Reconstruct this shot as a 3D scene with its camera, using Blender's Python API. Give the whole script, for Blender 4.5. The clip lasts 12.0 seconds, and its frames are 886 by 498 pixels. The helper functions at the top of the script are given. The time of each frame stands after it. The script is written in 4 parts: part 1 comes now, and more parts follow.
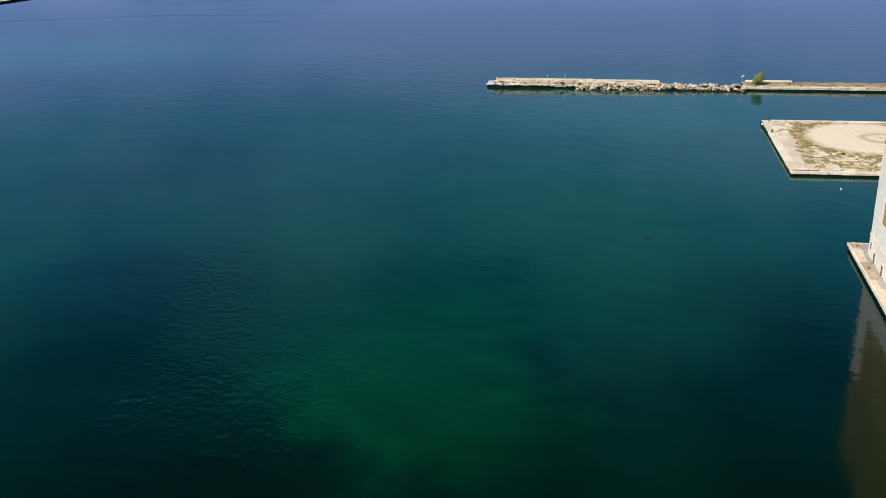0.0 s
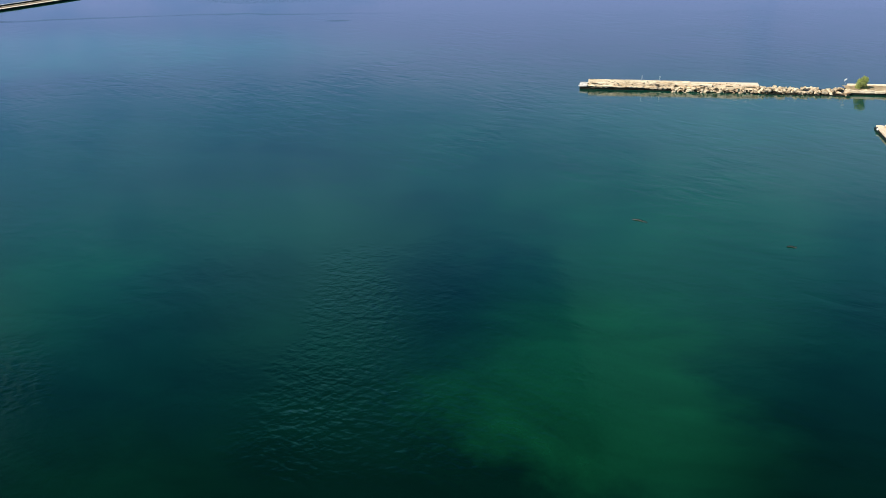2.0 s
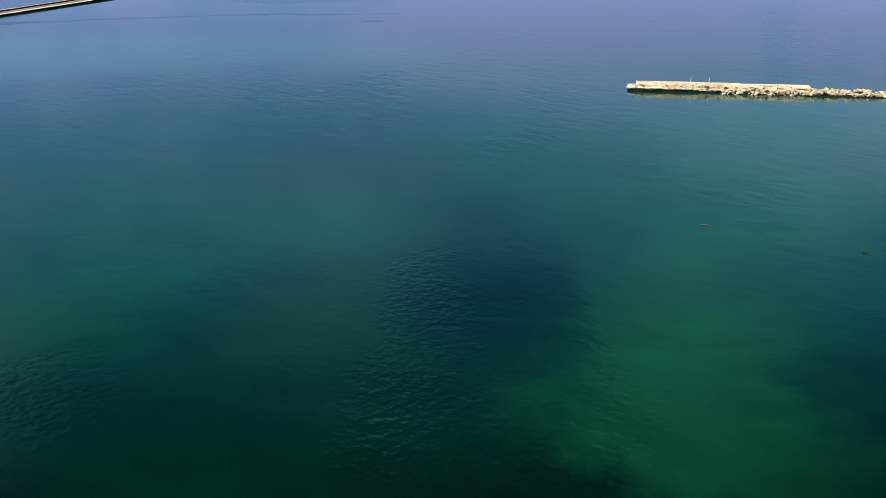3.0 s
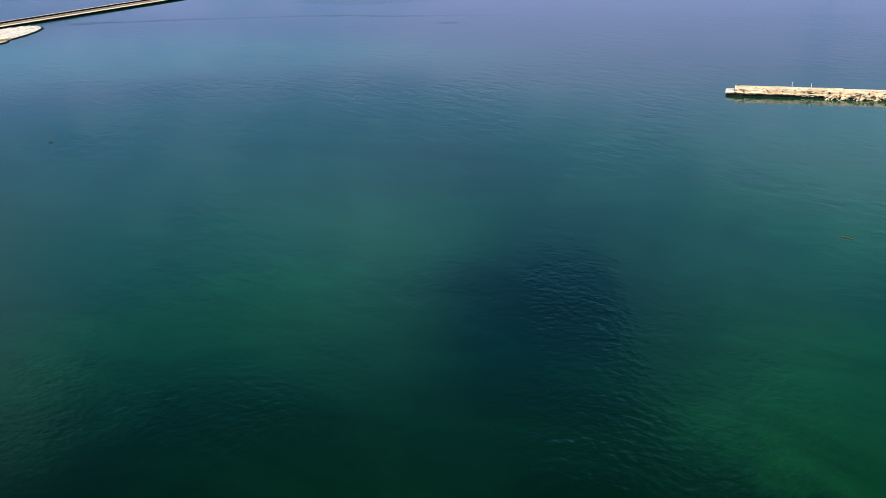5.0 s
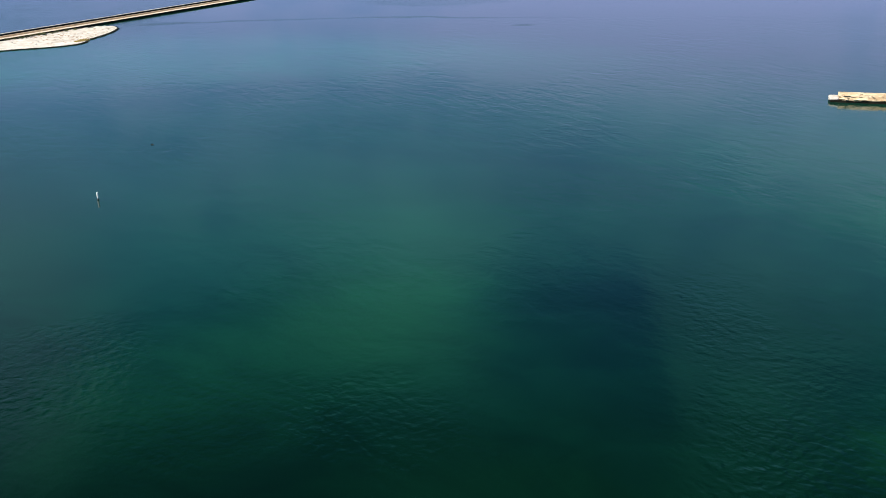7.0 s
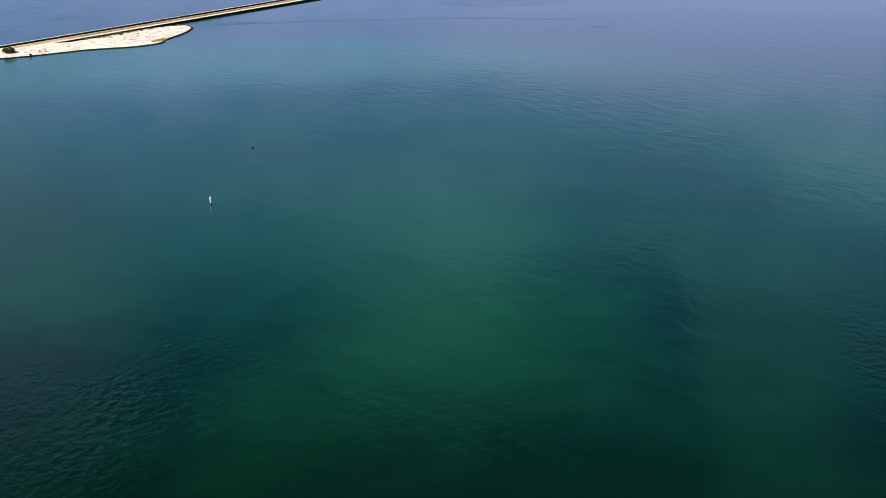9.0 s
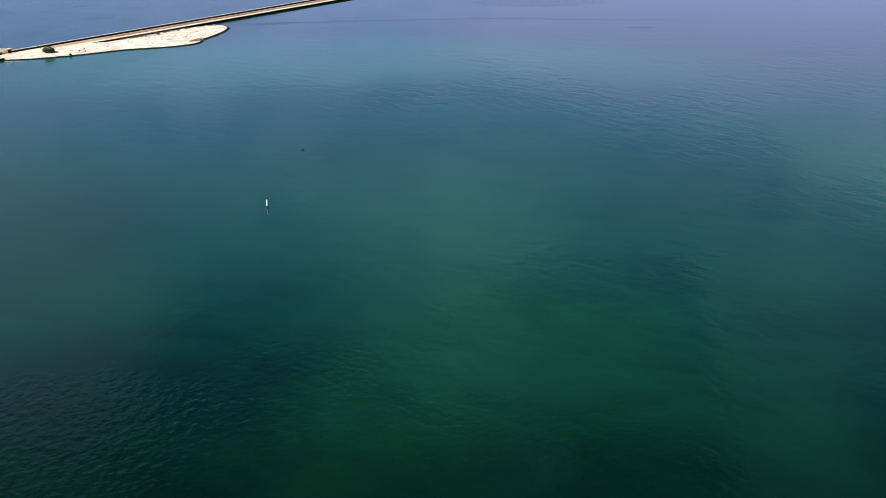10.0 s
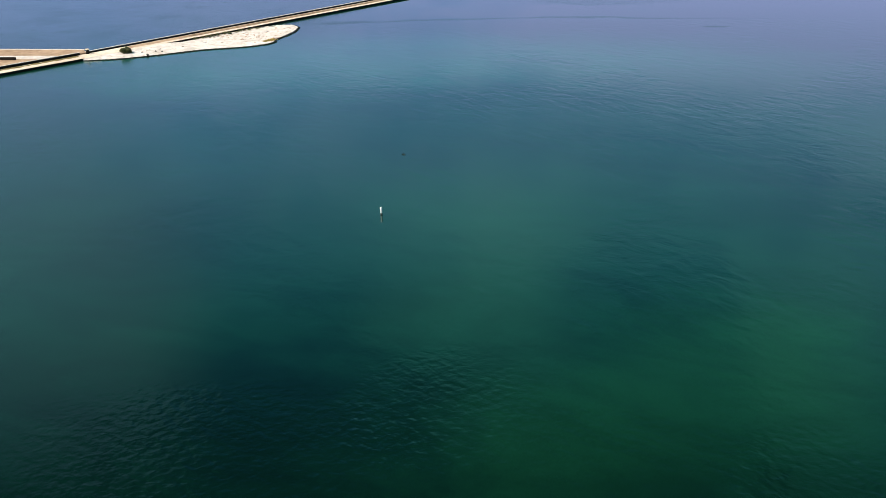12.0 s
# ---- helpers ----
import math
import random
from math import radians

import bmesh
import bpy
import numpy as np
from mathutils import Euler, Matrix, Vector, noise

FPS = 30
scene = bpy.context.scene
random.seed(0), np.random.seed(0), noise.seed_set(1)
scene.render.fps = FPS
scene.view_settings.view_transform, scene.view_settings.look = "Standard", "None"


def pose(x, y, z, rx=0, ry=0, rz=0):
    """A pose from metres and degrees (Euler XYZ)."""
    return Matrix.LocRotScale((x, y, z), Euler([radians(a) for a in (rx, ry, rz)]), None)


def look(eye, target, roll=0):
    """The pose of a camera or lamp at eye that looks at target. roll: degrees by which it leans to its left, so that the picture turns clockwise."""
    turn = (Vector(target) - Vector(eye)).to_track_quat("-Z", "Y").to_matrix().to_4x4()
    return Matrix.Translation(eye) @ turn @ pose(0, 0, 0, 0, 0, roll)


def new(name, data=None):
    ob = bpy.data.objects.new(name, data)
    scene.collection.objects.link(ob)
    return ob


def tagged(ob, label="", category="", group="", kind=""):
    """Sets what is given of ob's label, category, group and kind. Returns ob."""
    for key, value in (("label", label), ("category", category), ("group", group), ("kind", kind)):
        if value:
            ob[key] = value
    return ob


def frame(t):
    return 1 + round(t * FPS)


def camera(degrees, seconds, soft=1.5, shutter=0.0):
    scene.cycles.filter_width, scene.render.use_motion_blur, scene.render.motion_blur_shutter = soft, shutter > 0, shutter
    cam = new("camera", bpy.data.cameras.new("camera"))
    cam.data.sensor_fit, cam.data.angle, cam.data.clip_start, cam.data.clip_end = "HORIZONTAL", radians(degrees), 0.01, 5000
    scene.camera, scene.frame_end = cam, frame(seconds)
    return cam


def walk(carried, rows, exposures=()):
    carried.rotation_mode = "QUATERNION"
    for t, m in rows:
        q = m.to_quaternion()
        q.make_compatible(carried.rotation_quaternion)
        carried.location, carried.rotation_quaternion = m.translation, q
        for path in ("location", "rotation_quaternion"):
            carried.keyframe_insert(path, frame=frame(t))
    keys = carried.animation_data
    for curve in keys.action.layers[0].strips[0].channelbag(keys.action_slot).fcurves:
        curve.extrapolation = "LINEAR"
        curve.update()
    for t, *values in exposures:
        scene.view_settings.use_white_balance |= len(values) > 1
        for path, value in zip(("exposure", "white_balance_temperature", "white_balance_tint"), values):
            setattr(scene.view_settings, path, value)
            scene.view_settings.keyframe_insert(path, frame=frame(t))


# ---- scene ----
cam = camera(49.0, 12.0, soft=0.55)
PATH = [
    (0.0, pose(0.00, -0.00, 75.00, 68.806, 0.944, -0.000)),
    (0.5, pose(-5.81, 1.61, 74.63, 68.827, 0.875, 0.418)),
    (1.0, pose(-11.52, 3.15, 74.35, 68.847, 0.836, 0.854)),
    (1.5, pose(-17.14, 4.60, 74.14, 68.866, 0.822, 1.305)),
    (2.0, pose(-22.67, 5.97, 74.00, 68.884, 0.825, 1.771)),
    (2.5, pose(-28.14, 7.27, 73.92, 68.901, 0.841, 2.250)),
    (3.0, pose(-33.55, 8.49, 73.90, 68.918, 0.864, 2.741)),
    (3.5, pose(-38.92, 9.63, 73.92, 68.933, 0.891, 3.242)),
    (4.0, pose(-44.24, 10.70, 73.98, 68.947, 0.918, 3.751)),
    (4.5, pose(-49.54, 11.70, 74.08, 68.960, 0.943, 4.267)),
    (5.0, pose(-54.81, 12.63, 74.21, 68.971, 0.964, 4.789)),
    (5.5, pose(-60.07, 13.50, 74.37, 68.980, 0.979, 5.316)),
    (6.0, pose(-65.33, 14.30, 74.55, 68.986, 0.988, 5.845)),
    (6.5, pose(-70.58, 15.05, 74.76, 68.989, 0.992, 6.375)),
    (7.0, pose(-75.83, 15.73, 74.99, 68.989, 0.991, 6.906)),
    (7.5, pose(-81.08, 16.37, 75.24, 68.984, 0.986, 7.435)),
    (8.0, pose(-86.35, 16.96, 75.51, 68.975, 0.981, 7.961)),
    (8.5, pose(-91.62, 17.50, 75.80, 68.961, 0.978, 8.483)),
    (9.0, pose(-96.90, 18.01, 76.12, 68.941, 0.981, 8.999)),
    (9.5, pose(-102.19, 18.48, 76.45, 68.914, 0.994, 9.508)),
    (10.0, pose(-107.50, 18.93, 76.82, 68.879, 1.022, 10.009)),
    (10.5, pose(-112.81, 19.35, 77.20, 68.836, 1.072, 10.499)),
    (11.0, pose(-118.12, 19.75, 77.63, 68.784, 1.149, 10.979)),
    (11.5, pose(-123.44, 20.15, 78.08, 68.721, 1.262, 11.445)),
    (12.0, pose(-128.76, 20.53, 78.58, 68.647, 1.418, 11.898)),
]
walk(cam, PATH, exposures=[(0.0, -0.12, 5720, 13), (1.0, 0.07, 5970, 13), (2.5, 0.32, 6280, 13), (5.0, 0.38, 6530, 15), (12.0, 0.45, 6740, 18)])

# ---- light ----
SUN_AZ = math.atan2(-0.60, -0.80)      # the sun stands to the left and a little behind
SUN_EL = radians(42)
sun_dir = Vector((math.cos(SUN_AZ) * math.cos(SUN_EL), math.sin(SUN_AZ) * math.cos(SUN_EL), math.sin(SUN_EL)))
sun_data = bpy.data.lights.new("sun", "SUN")
sun_data.energy, sun_data.angle, sun_data.color = 5.3, radians(0.6), (1.0, 0.90, 0.77)
sun = new("sun", sun_data)
sun.matrix_world = look((0, 0, 300), Vector((0, 0, 300)) - sun_dir)


class Nodes:
    """Short hand for a node tree."""

    def __init__(self, tree):
        self.tree = tree
        tree.nodes.clear()

    def add(self, kind, **props):
        n = self.tree.nodes.new(kind)
        for key, value in props.items():
            setattr(n, key, value)
        return n

    def link(self, a, b):
        self.tree.links.new(a, b)

    def put(self, socket, value):
        if hasattr(value, "links"):
            self.link(value, socket)
        else:
            socket.default_value = value

    def math(self, op, a, b=0.0, clamp=False):
        n = self.add("ShaderNodeMath", operation=op, use_clamp=clamp)
        self.put(n.inputs[0], a)
        self.put(n.inputs[1], b)
        return n.outputs[0]

    def smooth(self, v, lo, hi, to_lo=0.0, to_hi=1.0):
        n = self.add("ShaderNodeMapRange", interpolation_type="SMOOTHSTEP")
        self.put(n.inputs["Value"], v)
        for key, value in (("From Min", lo), ("From Max", hi), ("To Min", to_lo), ("To Max", to_hi)):
            self.put(n.inputs[key], value)
        return n.outputs[0]

    def mix(self, fac, a, b, blend="MIX"):
        n = self.add("ShaderNodeMix", data_type="RGBA", blend_type=blend)
        self.put(n.inputs[0], fac)
        self.put(n.inputs[6], a)
        self.put(n.inputs[7], b)
        return n.outputs[2]

    def noise(self, vec, scale, detail=3.0, rough=0.55, distort=0.0):
        n = self.add("ShaderNodeTexNoise")
        self.put(n.inputs["Vector"], vec)
        n.inputs["Scale"].default_value = scale
        n.inputs["Detail"].default_value = detail
        n.inputs["Roughness"].default_value = rough
        n.inputs["Distortion"].default_value = distort
        return n.outputs[0]

    def mapped(self, vec, scale=(1, 1, 1), turn=0.0, move=(0, 0, 0)):
        n = self.add("ShaderNodeMapping")
        self.put(n.inputs["Vector"], vec)
        n.inputs["Scale"].default_value = scale
        n.inputs["Rotation"].default_value = (0, 0, radians(turn))
        n.inputs["Location"].default_value = move
        return n.outputs[0]

    def drawn(self, vec, along, across, turn):
        """Coordinates turned first and then stretched: features along times as long as across, lying at that bearing."""
        n = self.add("ShaderNodeMapping", vector_type="TEXTURE")
        self.put(n.inputs["Vector"], vec)
        n.inputs["Scale"].default_value = (along, across, 1)
        n.inputs["Rotation"].default_value = (0, 0, radians(turn))
        return n.outputs[0]

    def bump(self, height, strength, distance, normal=None):
        n = self.add("ShaderNodeBump")
        self.put(n.inputs["Height"], height)
        self.put(n.inputs["Strength"], strength)
        n.inputs["Distance"].default_value = distance
        if normal is not None:
            self.link(normal, n.inputs["Normal"])
        return n.outputs[0]


# sky: a clear blue vault with broken cloud in it
world = bpy.data.worlds.new("sky")
world.use_nodes = True
scene.world = world
w = Nodes(world.node_tree)
sky = w.add("ShaderNodeTexSky", sky_type="NISHITA", sun_disc=False)
sky.sun_elevation, sky.sun_rotation = SUN_EL, radians(90) - SUN_AZ
sky.air_density, sky.dust_density, sky.ozone_density = 1.0, 0.2, 3.0
way = w.add("ShaderNodeTexCoord").outputs["Generated"]
xyz = w.add("ShaderNodeSeparateXYZ")
w.link(way, xyz.inputs[0])
flat_az = w.math("ARCTAN2", xyz.outputs[0], xyz.outputs[1])       # 0 along +y, to the right positive
elev = w.math("ARCSINE", xyz.outputs[2])
turn = w.math("MULTIPLY", flat_az, 180 / math.pi)                    # degrees
high = w.math("MULTIPLY", elev, 180 / math.pi)


def vault(stops):
    """A colour by height over the horizon, given as (degrees, colour)."""
    n = w.add("ShaderNodeValToRGB")
    w.link(w.math("DIVIDE", high, 60.0), n.inputs[0])
    n.color_ramp.interpolation = "EASE"
    for i, (deg, col) in enumerate(stops):
        e = n.color_ramp.elements[i] if i < 2 else n.color_ramp.elements.new(deg / 60)
        e.position, e.color = deg / 60, (*col, 1)
    return n.outputs[0]


clear = vault(((0, (0.205, 0.37, 0.78)), (60, (0.01, 0.05, 0.10)), (9, (0.16, 0.37, 0.76)), (14, (0.10, 0.34, 0.60)), (20, (0.03, 0.23, 0.48)), (26, (0.008, 0.11, 0.25)), (34, (0.003, 0.03, 0.07))))
clouds = vault(((0, (0.42, 0.53, 1.02)), (60, (0.03, 0.14, 0.15)), (9, (0.385, 0.50, 0.92)), (14, (0.30, 0.60, 0.86)), (20, (0.15, 0.65, 0.68)), (26, (0.075, 0.48, 0.44)), (34, (0.025, 0.27, 0.21))))
drift = w.noise(w.mapped(way, (1, 1, 2.5)), 3.2, 4.0, 0.5, 0.3)
swirl = w.math("MULTIPLY", w.math("SUBTRACT", w.noise(way, 9.0, 3.0), 0.5), 9.0)


def bank(az, el, wide, tall, slope=0.0, edge=0.55):
    """A soft-edged patch of the sky; slope: how far it leans over to the right for each degree upwards."""
    dx = w.math("DIVIDE", w.math("ADD", w.math("SUBTRACT", w.math("SUBTRACT", turn, az), w.math("MULTIPLY", w.math("SUBTRACT", high, el), slope)), w.math("MULTIPLY", swirl, 0.35)), wide)
    dy = w.math("DIVIDE", w.math("ADD", w.math("SUBTRACT", high, el), w.math("MULTIPLY", swirl, 0.25)), tall)
    r = w.math("SQRT", w.math("ADD", w.math("MULTIPLY", dx, dx), w.math("MULTIPLY", dy, dy)))
    return w.smooth(r, 1.0 - edge, 1.0 + edge, 1.0, 0.0)


lean = w.math("ADD", w.math("ADD", turn, w.math("MULTIPLY", swirl, 0.24)), w.math("MULTIPLY", w.math("SUBTRACT", high, 28.0), -0.29))
rift = w.math("MULTIPLY", w.math("MULTIPLY", w.smooth(lean, -7.0, 3.5), w.smooth(lean, 6.4, 7.7, 1.0, 0.0)), w.smooth(w.math("ADD", high, swirl), 18.5, 27.0))
cover = w.smooth(drift, 0.36, 0.66, 0.34, 0.84)
wisps = w.noise(w.mapped(way, (1, 1, 2.2), 8), 15.0, 5.0, 0.62, 0.5)
cover = w.math("ADD", cover, w.math("MULTIPLY", w.math("SUBTRACT", wisps, 0.5), w.smooth(high, 14.0, 30.0, 1.15, 0.3)))
cover = w.math("ADD", cover, w.smooth(w.math("ADD", high, w.math("MULTIPLY", swirl, 0.55)), 10.6, 12.0, 0.20, -0.16))      # the low bank's ragged foot
# showers: upright streaks low in the sky to the right
streaks = w.noise(w.mapped(way, (1, 1, 0.1)), 26.0, 3.0, 0.6, 0.0)
streaks = w.math("MULTIPLY", w.math("SUBTRACT", streaks, 0.5), w.math("MULTIPLY", w.smooth(turn, 7.0, 13.0, 0.0, 1.6), w.smooth(high, 9.0, 14.0, 1.0, 0.0)))
cover = w.math("ADD", cover, streaks)
for amount, patch in (
    (-0.66, rift),                           # the blue rift, hard-edged on its right
    (-0.14, bank(13, 19.0, 6.0, 2.2)),
    (0.32, bank(15, 28, 6.5, 11)),
    (-0.60, bank(-22, 33, 8.0, 8.0)),
    (-0.75, bank(23, 30, 7.0, 8.0)),
    (0.28, bank(-10, 23, 6.5, 6.0)),
    (0.26, bank(9, 20.0, 5.5, 3.5)),
    (0.40, bank(5, 8.0, 13, 4.0, 0.0, 0.4)),
    (0.45, bank(24, 8.0, 4, 6.0)),
    (0.30, bank(18, 12.5, 9, 4.5)),
    (-0.35, bank(-6, 14.0, 13, 2.0)),
    (-0.30, bank(-30, 15.0, 7, 2.2)),
    (-0.50, bank(-36, 7.0, 9.0, 5.0)),
):
    cover = w.math("ADD", cover, w.math("MULTIPLY", patch, amount))
toned = w.mix(w.math("ADD", cover, 0.0, True), clear, clouds)
toned = w.mix(w.math("MULTIPLY", bank(-37, 21, 8.0, 8.5), 0.65), toned, (0.18, 0.36, 0.49, 1))      # a grey rain cloud
toned = w.mix(0.06, w.mix(1.0, toned, (8.3, 8.3, 8.3, 1), "MULTIPLY"), sky.outputs[0])
back = w.add("ShaderNodeBackground")
w.link(toned, back.inputs["Color"])
back.inputs["Strength"].default_value = 0.10
w.link(back.outputs[0], w.add("ShaderNodeOutputWorld").inputs["Surface"])


# ---- materials ----
def material(name):
    m = bpy.data.materials.new(name)
    m.use_nodes = True
    n = Nodes(m.node_tree)
    out = n.add("ShaderNodeOutputMaterial")
    bsdf = n.add("ShaderNodeBsdfPrincipled")
    n.link(bsdf.outputs[0], out.inputs["Surface"])
    place = n.add("ShaderNodeTexCoord").outputs["Object"]
    return m, n, bsdf, place


def rough_surface(name, dark, light, grain=1.5, blotch=0.15, rough=0.9, relief=0.06, third=None, third_cut=(0.5, 0.6), each=0.0, layered=0.0):
    """A weathered mineral surface: blotches, grain, stains of a third colour, fine relief."""
    m, n, bsdf, place = material(name)
    place = n.add("ShaderNodeNewGeometry").outputs["Position"]
    if layered:
        place = n.mapped(place, (0.4, 0.4, layered))
    big = n.noise(place, blotch, 4.0, 0.6)
    small = n.noise(place, grain, 5.0, 0.65)
    tone = n.math("ADD", n.math("MULTIPLY", big, 0.5), n.math("MULTIPLY", small, 0.5))
    col = n.mix(n.smooth(tone, 0.36, 0.64), (*dark, 1), (*light, 1))
    if third:
        col = n.mix(n.smooth(n.noise(place, blotch * 2.3, 6.0, 0.7, 0.6), *third_cut), col, (*third, 1))
    if each:
        r = n.add("ShaderNodeObjectInfo").outputs["Random"]
        col = n.mix(1.0, col, n.mix(r, (1 - each, 1 - each, 1 - each, 1), (1, 1, 1, 1)), "MULTIPLY")
    n.link(col, bsdf.inputs["Base Color"])
    bsdf.inputs["Roughness"].default_value, bsdf.inputs["Specular IOR Level"].default_value = rough, 0.15
    n.link(n.bump(small, 0.8, relief), bsdf.inputs["Normal"])
    return m


CONCRETE = rough_surface("weathered_concrete", (0.52, 0.39, 0.24), (0.92, 0.80, 0.58), 1.3, 0.35, third=(0.12, 0.08, 0.045), third_cut=(0.56, 0.64), each=0.18, layered=2.4)
PALE = rough_surface("pale_concrete", (0.78, 0.61, 0.43), (0.97, 0.82, 0.62), 1.0, 0.12, third=(0.36, 0.26, 0.17), third_cut=(0.60, 0.72), each=0.15)
RENDERED = rough_surface("cream_render", (0.82, 0.74, 0.58), (0.93, 0.87, 0.73), 0.8, 0.08, relief=0.02, third=(0.48, 0.38, 0.24), third_cut=(0.62, 0.72))
OCHRE = rough_surface("ochre_render", (0.34, 0.25, 0.09), (0.48, 0.36, 0.15), 0.8, 0.08, relief=0.02, third=(0.25, 0.19, 0.09), third_cut=(0.58, 0.70))
STAINED = rough_surface("stained_concrete", (0.22, 0.165, 0.045), (0.38, 0.30, 0.10), 0.7, 0.08, relief=0.03, third=(0.16, 0.12, 0.05), third_cut=(0.56, 0.68))
# wet waterline black; it also stands in for shade under decks and in gaps
SLIME_SHADE = rough_surface("wet_and_shade_black", (0.005, 0.005, 0.004), (0.018, 0.017, 0.012), 1.5, 0.3, rough=0.5)
# wall faces turned from the sun: their shade is put into this near-black
SHADE_BLACK = rough_surface("shade_black_wall", (0.004, 0.0035, 0.003), (0.016, 0.013, 0.010), 1.2, 0.2)
STONE = rough_surface("limestone_boulder", (0.34, 0.23, 0.13), (0.92, 0.78, 0.55), 0.9, 0.4, relief=0.15, each=0.38)
RUBBLE = rough_surface("white_limestone_rubble", (0.50, 0.48, 0.44), (0.78, 0.76, 0.72), 0.6, 0.11, relief=0.40, third=(0.46, 0.40, 0.32), third_cut=(0.57, 0.70))
TRACK = rough_surface("tan_gravel_track", (0.26, 0.18, 0.115), (0.48, 0.36, 0.25), 0.5, 0.06, third=(0.24, 0.18, 0.12), third_cut=(0.56, 0.7))
WORN = rough_surface("compacted_dark_gravel", (0.16, 0.11, 0.07), (0.30, 0.22, 0.15), 0.5, 0.05)
CHALK = rough_surface("pale_road", (0.58, 0.50, 0.41), (0.80, 0.72, 0.61), 0.6, 0.05)
WASTE = rough_surface("stony_waste_ground", (0.54, 0.39, 0.23), (0.90, 0.74, 0.53), 0.55, 0.12, third=(0.36, 0.25, 0.10), third_cut=(0.46, 0.54), relief=0.12)
SOIL = rough_surface("dry_grass_soil", (0.27, 0.20, 0.11), (0.50, 0.38, 0.24), 0.9, 0.10, third=(0.10, 0.11, 0.03), third_cut=(0.54, 0.64), relief=0.15)
OLIVE = rough_surface("weedy_verge", (0.09, 0.075, 0.025), (0.22, 0.18, 0.075), 0.8, 0.10, third=(0.42, 0.34, 0.22), third_cut=(0.58, 0.66), relief=0.1)
GREYDECK = rough_surface("grey_deck", (0.34, 0.29, 0.24), (0.50, 0.43, 0.36), 0.8, 0.15, third=(0.52, 0.38, 0.24), third_cut=(0.55, 0.66))


WORN_SLAB = rough_surface("worn_tan_slab", (0.42, 0.32, 0.21), (0.66, 0.52, 0.36), 0.9, 0.25, third=(0.26, 0.20, 0.14), third_cut=(0.56, 0.66), each=0.2)
PINK_SLAB = rough_surface("pinkish_concrete_slab", (0.72, 0.53, 0.38), (0.90, 0.72, 0.55), 0.8, 0.15, third=(0.34, 0.25, 0.13), third_cut=(0.60, 0.68), each=0.2)


def plain(name, colour, rough=0.6, metal=0.0):
    m, n, bsdf, place = material(name)
    v = n.noise(place, 6.0, 3.0)
    n.link(n.mix(n.smooth(v, 0.3, 0.7), (*[c * 0.8 for c in colour], 1), (*colour, 1)), bsdf.inputs["Base Color"])
    bsdf.inputs["Roughness"].default_value, bsdf.inputs["Metallic"].default_value = rough, metal
    return m


WHITE_PAINT = plain("white_paint", (0.80, 0.84, 0.82), 0.4)
DARK_PAINT = plain("dark_paint", (0.03, 0.035, 0.035), 0.5)
DARK_WOOD = plain("waterlogged_wood", (0.010, 0.010, 0.009), 0.6)
BARK = plain("bark", (0.13, 0.10, 0.07), 0.9)
GALVANISED = plain("galvanised_steel", (0.62, 0.64, 0.66), 0.45, 0.4)
GLASS_DARK = plain("dark_opening", (0.02, 0.02, 0.02), 0.3)
RUST = plain("rusty_steel", (0.20, 0.09, 0.05), 0.8)


def leaf_material(name, dark, light):
    m, n, bsdf, place = material(name)
    r = n.add("ShaderNodeNewGeometry").outputs["Random Per Island"]
    n.link(n.mix(r, (*dark, 1), (*light, 1)), bsdf.inputs["Base Color"])
    bsdf.inputs["Roughness"].default_value = 0.55
    return m


LEAF = leaf_material("sunlit_leaves", (0.11, 0.16, 0.03), (0.44, 0.48, 0.10))
DARK_LEAF = leaf_material("dark_leaves", (0.03, 0.042, 0.012), (0.17, 0.19, 0.05))
def sand_circle_material():
    """Packed sand with soft brown rings where wheels have turned."""
    m, n, bsdf, place = material("turned_sand")
    r = n.add("ShaderNodeVectorMath", operation="LENGTH")
    n.link(n.mapped(place, (1, 1, 0), 0.0, (-3.0, 0.8, 0)), r.inputs[0])
    wob = n.math("ADD", r.outputs["Value"], n.math("MULTIPLY", n.noise(place, 0.35, 4.0, 0.6), 3.0))
    ring = n.math("MULTIPLY", n.math("ADD", n.math("SINE", n.math("MULTIPLY", wob, 1.25)), 1.0), 0.5)
    ring = n.math("MULTIPLY", ring, n.smooth(r.outputs["Value"], 5.0, 10.5, 1.0, 0.0))
    grain = n.noise(place, 1.2, 5.0, 0.65)
    col = n.mix(n.smooth(grain, 0.35, 0.65), (0.86, 0.67, 0.47, 1), (0.92, 0.73, 0.52, 1))
    col = n.mix(n.math("MULTIPLY", ring, 0.55), col, (0.40, 0.27, 0.17, 1))
    middle = n.add("ShaderNodeVectorMath", operation="LENGTH")
    n.link(n.mapped(place, (1, 1, 0)), middle.inputs[0])
    frayed = n.math("ADD", middle.outputs["Value"], n.math("MULTIPLY", n.math("SUBTRACT", n.noise(place, 0.5, 5.0, 0.65), 0.5), 7.0))
    col = n.mix(n.smooth(frayed, 15.2, 18.4, 0.0, 0.85), col, (0.46, 0.33, 0.18, 1))
    n.link(col, bsdf.inputs["Base Color"])
    bsdf.inputs["Roughness"].default_value = 0.95
    n.link(n.bump(grain, 0.5, 0.015), bsdf.inputs["Normal"])
    return m


TURNED_SAND = sand_circle_material()
OLIVE_GRASS = leaf_material("olive_grass", (0.07, 0.07, 0.02), (0.27, 0.22, 0.09))
DRY_GRASS = leaf_material("dry_grass", (0.30, 0.21, 0.05), (0.66, 0.52, 0.16))


